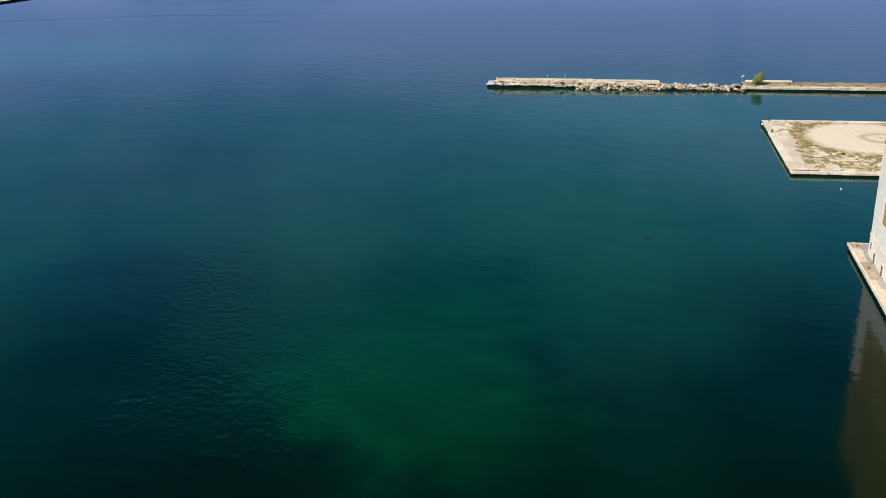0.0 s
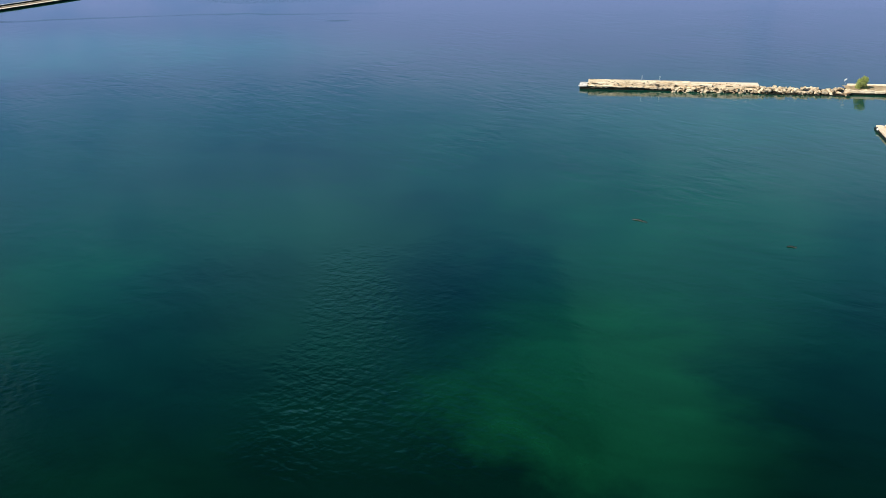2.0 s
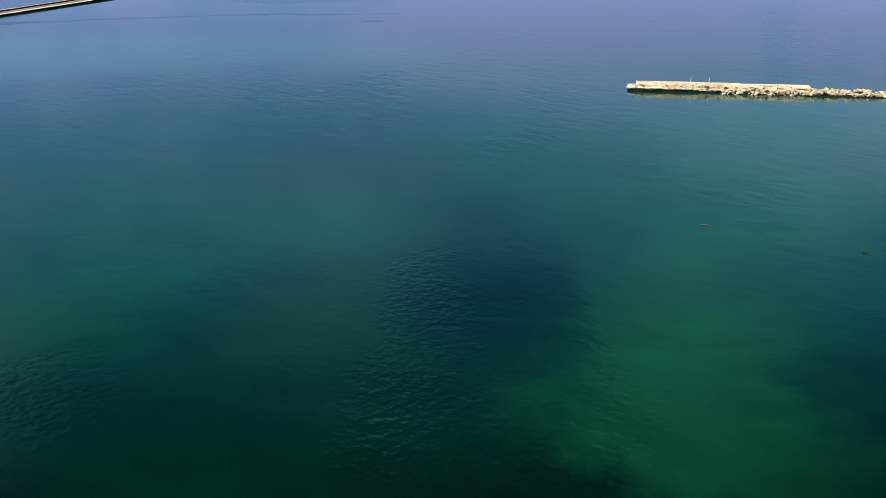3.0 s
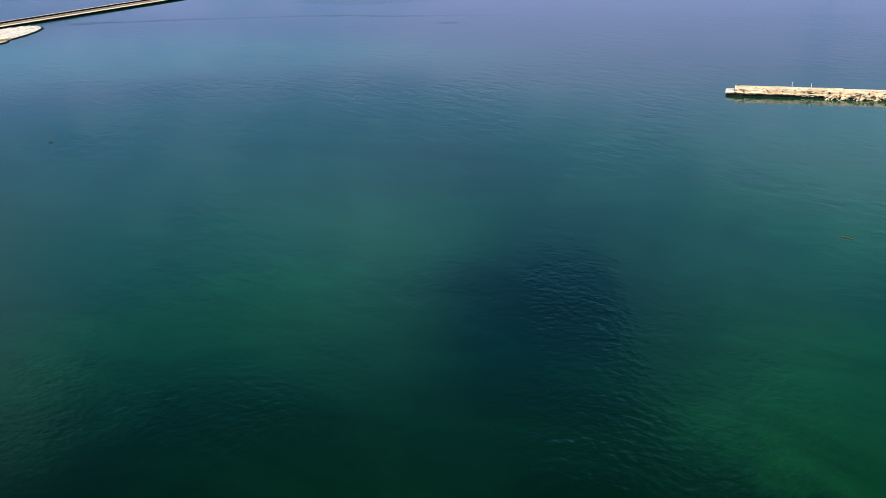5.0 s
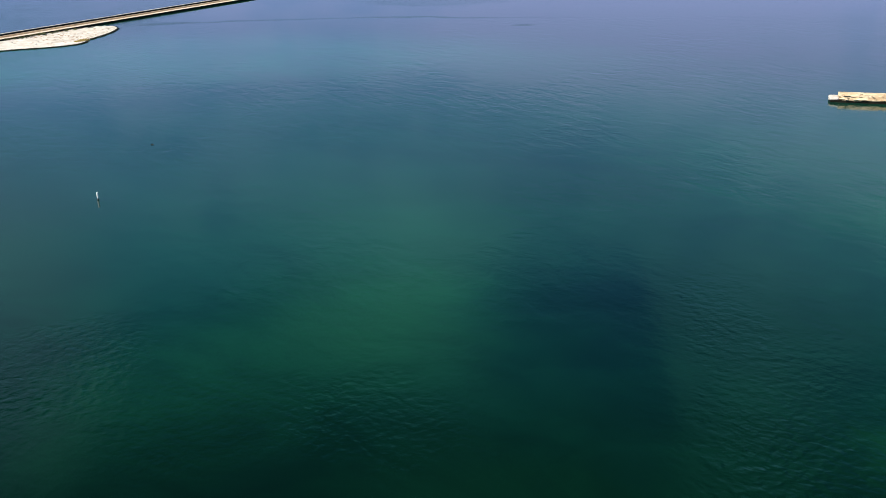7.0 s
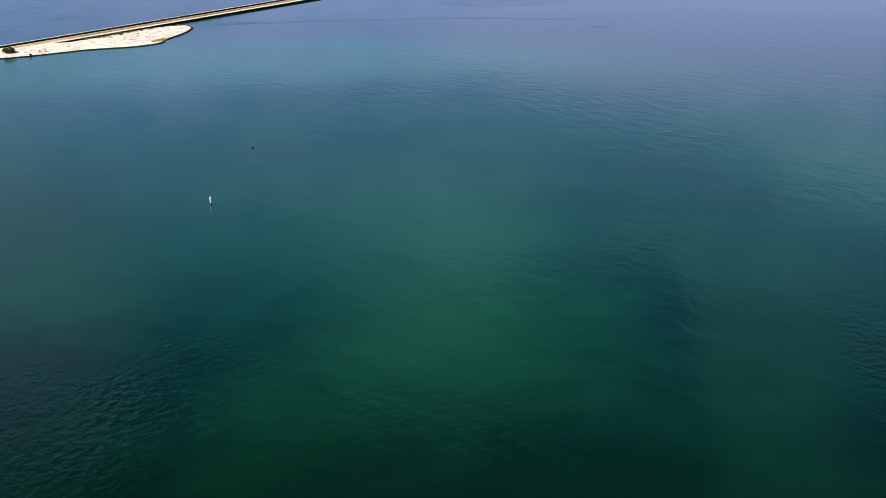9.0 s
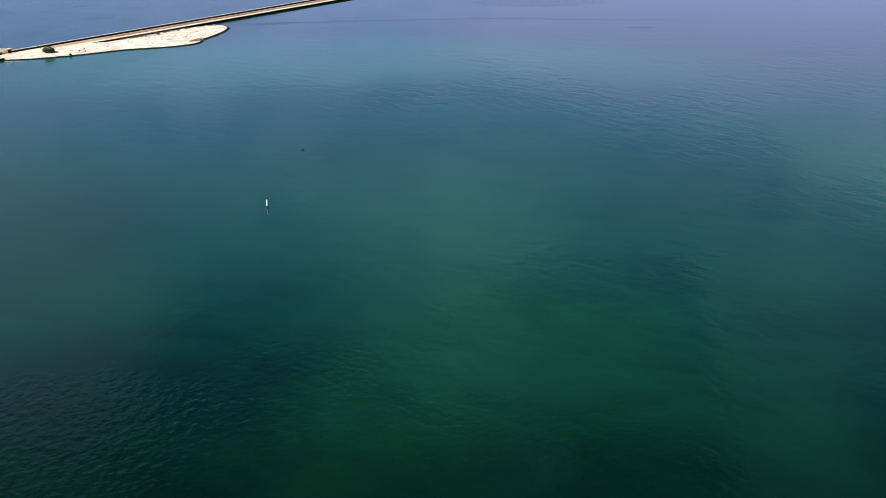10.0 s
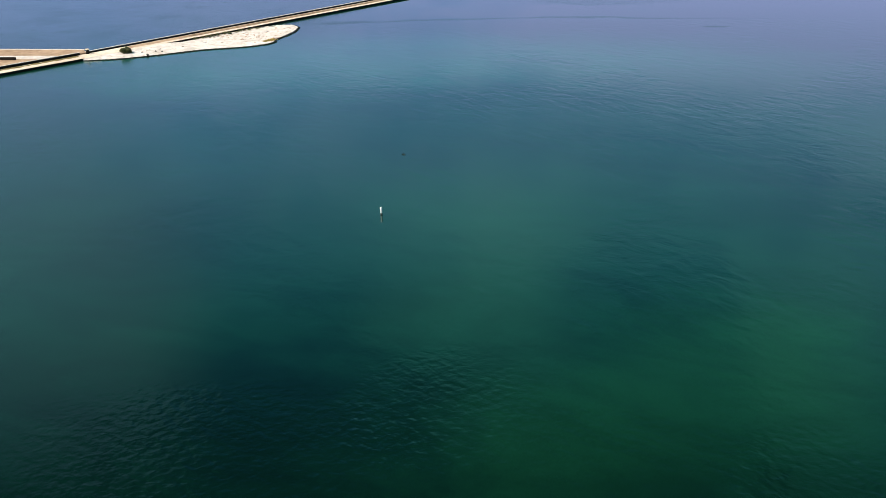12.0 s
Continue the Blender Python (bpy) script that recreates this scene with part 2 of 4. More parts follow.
def water_material():
    m, n, bsdf, _ = material("harbour_water")
    place = n.add("ShaderNodeNewGeometry").outputs["Position"]
    split = n.add("ShaderNodeSeparateXYZ")
    n.link(place, split.inputs[0])
    px, py = split.outputs[0], split.outputs[1]
    wander = n.math("MULTIPLY", n.math("SUBTRACT", n.noise(place, 0.02, 6.0, 0.66), 0.5), 66.0)

    def tone_patch(x, y, wide, long, inner=0.25, outer=1.5):
        """A soft-edged patch in which the water's colour is changed."""
        dx = n.math("DIVIDE", n.math("ADD", n.math("SUBTRACT", px, x), wander), wide)
        dy = n.math("DIVIDE", n.math("ADD", n.math("SUBTRACT", py, y), wander), long)
        r = n.math("SQRT", n.math("ADD", n.math("MULTIPLY", dx, dx), n.math("MULTIPLY", dy, dy)))
        return n.smooth(r, inner, outer, 1.0, 0.0)

    deep = n.noise(place, 0.012, 4.0, 0.5, 0.6)
    # fall-off in brightness towards the near water, painted into the colour by distance
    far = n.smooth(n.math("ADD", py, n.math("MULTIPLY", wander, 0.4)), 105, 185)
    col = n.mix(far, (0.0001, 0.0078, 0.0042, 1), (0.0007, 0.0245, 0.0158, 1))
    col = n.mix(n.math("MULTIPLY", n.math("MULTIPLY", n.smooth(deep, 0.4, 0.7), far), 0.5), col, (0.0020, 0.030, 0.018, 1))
    # greener water, with sunlit gaps between cloud shadows painted into the colour
    for x, y, wide, long, amount in ((-112, 176, 25, 28, 0.55), (-136, 142, 22, 26, 0.34), (-78, 116, 26, 18, 0.15), (24, 232, 36, 48, 0.65), (-30, 290, 30, 30, 0.45), (60, 290, 60, 50, 0.5)):
        col = n.mix(n.math("MULTIPLY", tone_patch(x, y, wide, long), amount), col, (0.0020, 0.044, 0.0165, 1))
    col = n.mix(n.math("MULTIPLY", tone_patch(-4, 142, 27, 42, 0.45, 1.15), 0.78), col, (0.0020, 0.044, 0.0165, 1))
    # dark patches: cloud shadow and dark sky reflection painted into the base colour
    col = n.mix(n.math("MULTIPLY", tone_patch(-44, 192, 34, 46), 0.86), col, (0.0002, 0.0060, 0.0075, 1))
    for x, y, wide, long, amount in ((-190, 142, 28, 26, 0.7), (68, 155, 25, 34, 0.65), (-126, 122, 20, 16, 0.35), (-236, 222, 30, 40, 0.5), (-75, 262, 36, 46, 0.45)):
        col = n.mix(n.math("MULTIPLY", tone_patch(x, y, wide, long), amount), col, (0.0001, 0.0048, 0.0042, 1))
    for x, y, wide, long, amount in ((-300, 420, 90, 60, 0.75), (-215, 452, 150, 58, 0.85), (70, 330, 60, 45, 0.4)):
        col = n.mix(n.math("MULTIPLY", tone_patch(x, y, wide, long), amount), col, (0.006, 0.085, 0.058, 1))
    mottle = n.noise(n.drawn(place, 2.0, 1.0, -20), 0.06, 6.0, 0.7, 0.8)
    col = n.mix(1.0, col, n.mix(n.smooth(mottle, 0.3, 0.7), (0.80, 0.80, 0.80, 1), (1.2, 1.2, 1.2, 1)), "MULTIPLY")
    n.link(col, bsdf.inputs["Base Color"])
    bsdf.inputs["IOR"].default_value = 1.333
    # a tide line far out, with calmer water beyond it
    line = n.math("ADD", n.smooth(px, -340, -150, 545, 574), n.math("MULTIPLY", n.math("SUBTRACT", n.noise(place, 0.011, 4.0, 0.55), 0.5), 46.0))
    calm = n.math("MULTIPLY", n.smooth(n.math("SUBTRACT", py, line), -1.5, 1.5), n.smooth(px, -325, -285))
    dx = n.math("DIVIDE", n.math("ADD", px, 158), 52)
    dy = n.math("DIVIDE", n.math("SUBTRACT", n.math("ADD", py, n.math("MULTIPLY", wander, 0.7)), 646), 30)
    gust = n.smooth(n.math("ADD", n.math("MULTIPLY", dx, dx), n.math("MULTIPLY", dy, dy)), 0.3, 1.3, 1.0, 0.0)
    tx = n.math("DIVIDE", n.math("ADD", px, 98), 8)
    ty = n.math("DIVIDE", n.math("SUBTRACT", py, 543), 3.0)
    slick = n.smooth(n.math("ADD", n.math("MULTIPLY", tx, tx), n.math("MULTIPLY", ty, ty)), 0.3, 1.3, 0.16, 0.0)
    calm = n.math("SUBTRACT", calm, n.math("MULTIPLY", gust, 0.8), True)
    gusts = n.smooth(n.noise(n.mapped(place, (1, 0.6, 1), 25), 0.017, 4.0, 0.6, 1.0), 0.45, 0.66)
    crease = n.smooth(n.math("ABSOLUTE", n.math("SUBTRACT", py, line)), 0.5, 6.0, 0.14, 0.0)
    crease = n.math("MULTIPLY", crease, n.math("MULTIPLY", n.smooth(px, -325, -290), n.smooth(px, -130, -30, 1.0, 0.0)))
    rough = n.math("ADD", n.math("MULTIPLY", gusts, 0.04), 0.085)
    rough = n.math("MULTIPLY", rough, n.smooth(py, 230, 380, 1.0, 0.7))
    rough = n.math("SUBTRACT", rough, n.math("MULTIPLY", calm, 0.04))
    rough = n.math("ADD", n.math("ADD", rough, slick), n.math("ADD", crease, n.math("MULTIPLY", gust, 0.10)))
    rough = n.math("ADD", rough, n.math("MULTIPLY", n.math("SUBTRACT", mottle, 0.5), 0.10))
    rough = n.math("ADD", rough, n.math("MULTIPLY", n.math("MULTIPLY", n.smooth(px, 0, 20), n.smooth(py, 310, 345)), 0.04))
    rough = n.math("ADD", rough, n.smooth(px, -330, -262, 0.11, 0.0))      # broken water off the causeway
    n.link(rough, bsdf.inputs["Roughness"])
    swell = n.noise(n.drawn(place, 2.2, 1.0, -30), 0.42, 2.0, 0.5, 0.4)
    chop = n.noise(n.drawn(place, 1.35, 1.0, -36), 0.66, 1.2, 0.45, 0.3)
    cross = n.noise(n.drawn(place, 1.25, 1.0, 38), 0.74, 1.2, 0.45, 0.3)
    h = n.math("ADD", n.math("MULTIPLY", swell, 0.30), n.math("ADD", n.math("MULTIPLY", chop, 0.40), n.math("MULTIPLY", cross, 0.30)))
    patches = n.smooth(n.noise(n.mapped(place, (1, 0.7, 1), -15), 0.031, 3.0, 0.6, 0.8), 0.40, 0.62, 0.35, 1.0)
    force = n.math("ADD", n.math("MULTIPLY", n.math("ADD", n.math("MULTIPLY", gusts, 0.11), 0.06), patches), 0.04)
    fray = n.math("MULTIPLY", n.math("SUBTRACT", n.noise(place, 0.06, 4.0, 0.6), 0.5), 26.0)

    def squall(x, y, wide, long):
        """A cat's-paw: a patch ruffled by the wind."""
        dx = n.math("DIVIDE", n.math("ADD", n.math("SUBTRACT", px, x), fray), wide)
        dy = n.math("DIVIDE", n.math("SUBTRACT", n.math("SUBTRACT", py, y), fray), long)
        return n.smooth(n.math("ADD", n.math("MULTIPLY", dx, dx), n.math("MULTIPLY", dy, dy)), 0.3, 1.3, 1.0, 0.0)

    for x, y, wide, long, amount in ((-38, 126, 22, 18, 0.60), (-17, 138, 8, 30, 0.34), (-31, 146, 8, 36, 0.30), (-46, 158, 10, 46, 0.62), (76, 140, 16, 34, 0.30), (-126, 138, 20, 18, 0.42), (-185, 130, 34, 24, 0.75), (-160, 150, 18, 20, 0.65), (-103, 138, 13, 15, 0.55)):
        force = n.math("ADD", force, n.math("MULTIPLY", squall(x, y, wide, long), amount))
    force = n.math("MULTIPLY", force, n.smooth(calm, 0.0, 1.0, 1.0, 0.4))
    force = n.math("MULTIPLY", force, n.smooth(py, 105, 330, 1.0, 0.26))
    # long low wave lines in patches farther out
    long = n.noise(n.drawn(place, 2.0, 1.0, -50), 0.22, 3.0, 0.55, 0.6)
    where = n.smooth(n.noise(n.mapped(place, (1, 0.8, 1), 0, (40, 0, 0)), 0.021, 4.0, 0.62, 0.8), 0.38, 0.62, 0.28, 1.0)
    where = n.math("MULTIPLY", n.math("MULTIPLY", where, n.smooth(py, 110, 270, 0.2, 1.0)), n.smooth(calm, 0.0, 1.0, 1.0, 0.2))
    lines = n.bump(long, where, 0.095)
    n.link(n.bump(h, force, 0.20, lines), bsdf.inputs["Normal"])
    return m


WATER = water_material()


# ---- building blocks ----
def finish(bm, name, mat, parent=None, m=None, label="", smooth=False):
    bmesh.ops.recalc_face_normals(bm, faces=bm.faces)
    me = bpy.data.meshes.new(name)
    bm.to_mesh(me)
    bm.free()
    me.materials.append(mat)
    if smooth:
        me.shade_smooth()
    ob = new(name, me)
    if parent:
        ob.parent = parent
    if m is not None:
        ob.matrix_basis = m
    if label:
        ob["label"] = label
    return ob


def part(name, bm, mat, parent, label="", m=None, smooth=False):
    return finish(bm, name, mat, parent, m, label, smooth)


def shared(name, mesh, parent, m):
    ob = new(name, mesh)
    ob.parent = parent
    ob.matrix_basis = m
    return ob


def thing(name, m, label, category, group="", kind=""):
    ob = new(name)
    ob.matrix_basis = m
    return tagged(ob, label, category, group, kind)


def box(x0, x1, y0, y1, z0, z1, bevel=0.0, jitter=0.0, bm=None):
    made = bm or bmesh.new()
    r = bmesh.ops.create_cube(made, size=1.0)
    for v in r["verts"]:
        v.co = Vector(((x0 + x1) / 2 + v.co.x * (x1 - x0), (y0 + y1) / 2 + v.co.y * (y1 - y0), (z0 + z1) / 2 + v.co.z * (z1 - z0)))
        if jitter:
            v.co += Vector([random.uniform(-jitter, jitter) for _ in range(3)])
    if bevel:
        edges = list({e for v in r["verts"] for e in v.link_edges})
        bmesh.ops.bevel(made, geom=edges, offset=bevel, segments=1, affect="EDGES")
    return made


def tube(r0, r1, z0, z1, seg=12, bm=None, at=(0, 0)):
    made = bm or bmesh.new()
    r = bmesh.ops.create_cone(made, cap_ends=True, segments=seg, radius1=r0, radius2=r1, depth=z1 - z0)
    bmesh.ops.translate(made, verts=r["verts"], vec=(at[0], at[1], (z0 + z1) / 2))
    return made


def boulder_mesh(name, mat, seed, flat=0.7):
    """An angular rock about 1 m across."""
    rng = random.Random(seed)
    bm = bmesh.new()
    for _ in range(16):
        v = Vector((rng.gauss(0, 1), rng.gauss(0, 1), rng.gauss(0, 1))).normalized() * rng.uniform(0.42, 0.56)
        bm.verts.new((v.x * rng.uniform(0.9, 1.15), v.y, v.z * flat))
    bmesh.ops.convex_hull(bm, input=bm.verts)
    loose = [v for v in bm.verts if not v.link_faces]
    bmesh.ops.delete(bm, geom=loose, context="VERTS")
    bmesh.ops.recalc_face_normals(bm, faces=bm.faces)
    me = bpy.data.meshes.new(name)
    bm.to_mesh(me)
    bm.free()
    me.materials.append(mat)
    return me


def leaf_cloud(rng, clumps, leaves, size):
    """Many small leaf blades round the given clump centres (x, y, z, radius)."""
    bm = bmesh.new()
    for cx, cy, cz, r in clumps:
        for _ in range(leaves):
            d = Vector((rng.gauss(0, 1), rng.gauss(0, 1), rng.gauss(0, 1))).normalized() * r * rng.uniform(0.35, 1.0) ** 0.5
            a = Vector((rng.gauss(0, 1), rng.gauss(0, 1), rng.gauss(0, 1))).normalized()
            b = a.orthogonal().normalized()
            s = size * rng.uniform(0.6, 1.3)
            c = Vector((cx, cy, cz)) + d
            if c.z < 0.05:
                continue
            bm.faces.new([bm.verts.new(c + p) for p in (a * s, b * s * 0.45, a * -s, b * s * -0.45)])
    return bm


def branches(rng, starts):
    """Tapered limbs from one foot to the given ends."""
    bm = bmesh.new()
    for foot, end, r in starts:
        foot, end = Vector(foot), Vector(end)
        mid = foot.lerp(end, 0.5) + Vector((rng.uniform(-0.2, 0.2), rng.uniform(-0.2, 0.2), 0.1))
        for p, q, r0, r1 in ((foot, mid, r, r * 0.7), (mid, end, r * 0.7, r * 0.3)):
            c = bmesh.ops.create_cone(bm, cap_ends=True, segments=7, radius1=r0, radius2=r1, depth=(q - p).length)
            turn = (q - p).to_track_quat("Z", "Y").to_matrix().to_4x4()
            bmesh.ops.transform(bm, matrix=Matrix.Translation((p + q) / 2) @ turn, verts=c["verts"])
    return bm


def shrub(name, m, height, width, leaf_mat, label, seed, leaves=150, size=0.16, clumps_n=15):
    rng = random.Random(seed)
    ob = thing(name, m, label, "shrub")
    clumps, limbs = [], []
    for i in range(clumps_n):
        a, k = rng.uniform(0, 6.28), rng.uniform(0.12, 0.92)
        reach = width / 2 * (1.0 - abs(k - 0.45) * 0.95) * rng.uniform(0.35, 0.85)
        r = rng.uniform(0.14, 0.24) * height
        c = (math.cos(a) * reach, math.sin(a) * reach, max(k * height * 0.88, r * 0.5))
        clumps.append((*c, r))
        limbs.append(((rng.uniform(-0.15, 0.15), rng.uniform(-0.15, 0.15), -0.1), c, 0.06))
    part("trunk", branches(rng, limbs), BARK, ob, "brown branching stems")
    part("crown", leaf_cloud(rng, clumps, leaves, size), leaf_mat, ob)
    return ob


def rise(value, table):
    """Linear interpolation in a short table of (key, value)."""
    if value <= table[0][0]:
        return table[0][1]
    for (a, p), (b, q) in zip(table, table[1:]):
        if value <= b:
            return p + (q - p) * (value - a) / (b - a)
    return table[-1][1]


# ---- water ----
bm = bmesh.new()
bmesh.ops.create_grid(bm, x_segments=24, y_segments=24, size=4800)
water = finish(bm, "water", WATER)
tagged(water, "deep green harbour water with wind ripples and sky reflections", "water", kind="structure")

# ---- the old pier ----
HARBOUR = -8.2                           # the docks' common bearing, degrees
PIER = pose(15.2, 359.2, 0, 0, 0, HARBOUR)
pier = thing("pier", PIER, "weathered pale stone pier with a stepped outer end", "pier", kind="structure")
rng = random.Random(4)
part("footing", box(0.0, 66, -0.02, 5.6, -2.0, 0.66, 0.05), SLIME_SHADE, pier, "dark wet footing at the waterline")
part("end_block", box(-0.2, 3.1, 0.2, 5.3, 0.5, 1.55, 0.42, 0.2), RUBBLE, pier, "whitened low end block")
WHITE_STONES = [boulder_mesh("stone", RUBBLE, 40 + i, 0.6) for i in range(3)]
for i in range(16):
    k = rng.uniform(0.5, 1.2)
    shared("stone", WHITE_STONES[i % 3], pier, pose(rng.uniform(-0.5, 3.6), rng.uniform(0.0, 4.6), rng.uniform(0.5, 1.5), rng.uniform(-25, 25), rng.uniform(-25, 25), rng.uniform(0, 360)) @ Matrix.Diagonal((k * 1.4, k, k * 0.8, 1)))
s = 3.1
while s < 64:
    n = rng.uniform(7.0, 13.0)
    part("block", box(s + 0.015, min(s + n, 66) - 0.015, rng.uniform(-0.22, 0.10), 5.6, 0.58 + rng.uniform(-0.16, 0.12), 1.30 + rng.uniform(-0.2, 0.12), 0.12, 0.08), CONCRETE, pier)
    s += n
s = 3.0
while s < 62:
    n = rng.uniform(6.0, 14.0)
    old = s < 33
    top = 2.44 if old else 2.25
    part("block", box(s + 0.015, min(s + n, 64) - 0.015, 0.75 + rng.uniform(-0.25, 0.15), 5.5, 1.10, top + rng.uniform(-0.12, 0.08), 0.14 if old else 0.08, 0.07), CONCRETE, pier)
    part("coping", box(s + 0.02, min(s + n, 64) - 0.02, 2.9 if old else 0.95, 5.55, top - 0.17, top + 0.18 + rng.uniform(-0.05, 0.05), 0.08, 0.05), CONCRETE if old else PALE, pier)
    s += n
LEDGE = [boulder_mesh("stone", CONCRETE, 70 + i, 0.6) for i in range(4)]
for i in range(190):
    k = rng.uniform(0.4, 1.3)
    low = i % 2
    shared("stone", LEDGE[i % 4], pier, pose(rng.uniform(3.5, 58), rng.uniform(-0.1, 0.7) if low else rng.uniform(1.0, 2.8), 1.25 if low else 2.46, 0, 0, rng.uniform(0, 360)) @ Matrix.Diagonal((k * 1.5, k, k * 0.6, 1)))

# near-black stones paint the shade in holes where the lower courses lack facing
GAPS = [boulder_mesh("crevice_stone", SLIME_SHADE, 90 + i, 0.6) for i in range(4)]
worn = random.Random(12)
for i in range(64):
    k = worn.uniform(0.35, 0.95)
    high = worn.random() < 0.22
    shared("crevice_stone", GAPS[i % 4], pier, pose(worn.uniform(1, 46), worn.uniform(0.55, 0.75) if high else worn.uniform(-0.15, 0.1), worn.uniform(1.35, 2.2) if high else worn.uniform(0.45, 0.85), worn.uniform(-20, 20), 0, worn.uniform(-15, 15)) @ Matrix.Diagonal((k * (1.2 if high else 2.2), k * 0.7, k * (0.5 if high else 0.8), 1)))

# thin near-black stones paint the shade in crevices between the courses
for i in range(70):
    k = worn.uniform(0.5, 1.3)
    upper = i % 3 == 0
    shared("crevice_stone", GAPS[i % 4], pier, pose(worn.uniform(2, 62), worn.uniform(0.62, 0.72) if upper else worn.uniform(-0.10, 0.05), worn.uniform(1.45, 2.15) if upper else worn.uniform(0.62, 1.15), worn.uniform(-8, 8), 0, worn.uniform(-6, 6)) @ Matrix.Diagonal((k * 2.2, 0.5, k * 0.26, 1)))

for x in (18.8, 34.2, 47.0):
    part("fender", box(x - 0.22, x + 0.22, 0.4, 0.8, 1.7, 2.15, 0.06, 0.03), DARK_WOOD, pier, "dark timber fender block")

for x in (22.2, 28.6):
    pole = thing("marker_pole", PIER @ pose(x, 4.4, 2.62), "slim white metal pole standing on the pier deck", "pole", "poles on the pier")
    part("shaft", tube(0.07, 0.06, 0.1, 1.75, 10), WHITE_PAINT, pole)
    part("base_plate", box(-0.22, 0.22, -0.22, 0.22, -0.02, 0.12, 0.03), GALVANISED, pole)
    part("cap", tube(0.1, 0.04, 1.74, 1.86, 10), WHITE_PAINT, pole)

# boulders heaped against and beyond the wall
ROCKS = [boulder_mesh("boulder", STONE, 50 + i) for i in range(8)]
heap = thing("rock_heap", PIER, "heap of pale limestone boulders in the water beside the pier", "rocks", kind="structure")
rng = random.Random(9)
for i in range(300):
    if i < 110:
        s, v = rng.uniform(33, 66), -abs(rng.gauss(0, 1.1))
        top = 1.9 + 0.6 * v
        size = rng.uniform(0.9, 2.0)
    else:
        s, v = rng.uniform(61, 93), rng.uniform(-1.8, 5.5)
        top = 1.75 - 0.22 * abs(v - 1.6) + 0.45 * noise.noise(Vector((s * 0.25, v * 0.3, 1)))
        size = rng.uniform(1.0, 2.3)
    z = rng.uniform(-0.1, 1.0) * max(top, 0.2) if i < 110 else top - rng.uniform(0, 0.8)
    m = pose(s, v, z, rng.uniform(-40, 40), rng.uniform(-40, 40), rng.uniform(0, 360)) @ Matrix.Diagonal((size, size * rng.uniform(0.7, 1.0), size * rng.uniform(0.7, 1.0), 1))
    shared("boulder", ROCKS[i % 8], heap, m)
# near-black boulders for the wet waterline, which also darken the gaps like shade
WET = [boulder_mesh("wet_gap_boulder", SLIME_SHADE, 60 + i) for i in range(4)]
for i in range(150):
    s = rng.uniform(33, 93)
    k = rng.uniform(0.9, 1.8)
    shared("wet_gap_boulder", WET[i % 4], heap, pose(s, -1.9 + rng.uniform(-0.5, 0.4) if s > 61 else rng.uniform(-1.6, -0.4), -0.05, rng.uniform(-30, 30), 0, rng.uniform(0, 360)) @ Matrix.Diagonal((k * 1.2, k, k * 0.8, 1)))
# near-black core, so that the shade between the boulders is painted in
part("core", box(62, 93, -0.6, 4.6, -2.0, 0.80, 0.5, 0.2), SLIME_SHADE, heap)

# ---- the grassed mole beyond the boulders ----
mole = thing("mole", PIER, "stone-edged mole with dry grass and soil on top", "quay", kind="structure")
part("footing", box(92.2, 300, 0.15, 9.0, -2.0, 0.62, 0.05), SLIME_SHADE, mole, "dark wet footing at the waterline")
s = 92.0
while s < 230:
    n = rng.uniform(3.0, 7.0)
    part("block", box(s + 0.03, s + n - 0.03, rng.uniform(-0.25, 0.12), 1.7, 0.56, 1.55 + rng.uniform(-0.2, 0.12), 0.12, 0.09), CONCRETE, mole)
    s += n


def ground_patch(x0, x1, y0, y1, z, step, bumps, fall=0.3):
    """A bumpy sheet of soil with a skirt."""
    made = bmesh.new()
    nx, ny = max(2, int((x1 - x0) / step)), max(2, int((y1 - y0) / step))
    grid = [[made.verts.new((x0 + (x1 - x0) * i / nx, y0 + (y1 - y0) * j / ny,
             z - (fall if i in (0, nx) or j in (0, ny) else 0) + bumps * noise.noise(Vector((i * step * 0.3, j * step * 0.3, x0))))) for j in range(ny + 1)] for i in range(nx + 1)]
    for i in range(nx):
        for j in range(ny):
            made.faces.new((grid[i][j], grid[i + 1][j], grid[i + 1][j + 1], grid[i][j + 1]))
    return made


part("soil", ground_patch(92.5, 300, 1.2, 9.2, 1.75, 1.3, 0.28), SOIL, mole, "brown soil with dry grass")
part("back_wall", box(94, 110.5, 8.0, 8.9, 0.5, 2.15, 0.06, 0.03), PALE, mole, "low whitewashed wall")


def grass(x0, x1, y0, y1, z, count, seed, tall=0.5):
    rng = random.Random(seed)
    made = bmesh.new()
    for _ in range(count):
        x, y = rng.uniform(x0, x1), rng.uniform(y0, y1)
        if noise.noise(Vector((x * 0.12, y * 0.3, seed))) < -0.05:
            continue
        a, h, wd = rng.uniform(0, 3.14), tall * rng.uniform(0.4, 1.2), rng.uniform(0.1, 0.3)
        dx, dy = math.cos(a) * wd, math.sin(a) * wd
        lean = rng.uniform(-0.2, 0.2)
        made.faces.new([made.verts.new(p) for p in ((x - dx, y - dy, z - 0.1), (x + dx, y + dy, z - 0.1), (x + lean, y + lean, z + h))])
    return made


g = finish(grass(97, 290, 2.0, 9.0, 1.75, 9000, 3, 0.22), "grass", OLIVE_GRASS, m=PIER)
tagged(g, "dry yellow-green grass tufts on the mole", "grass", kind="stuff")
for i in range(70):
    k = rng.uniform(0.4, 1.4)
    shared("stone", LEDGE[i % 4], mole, pose(rng.uniform(92, 190), rng.uniform(0.7, 2.2), 1.58, 0, 0, rng.uniform(0, 360)) @ Matrix.Diagonal((k * 1.7, k, k * 0.5, 1)))
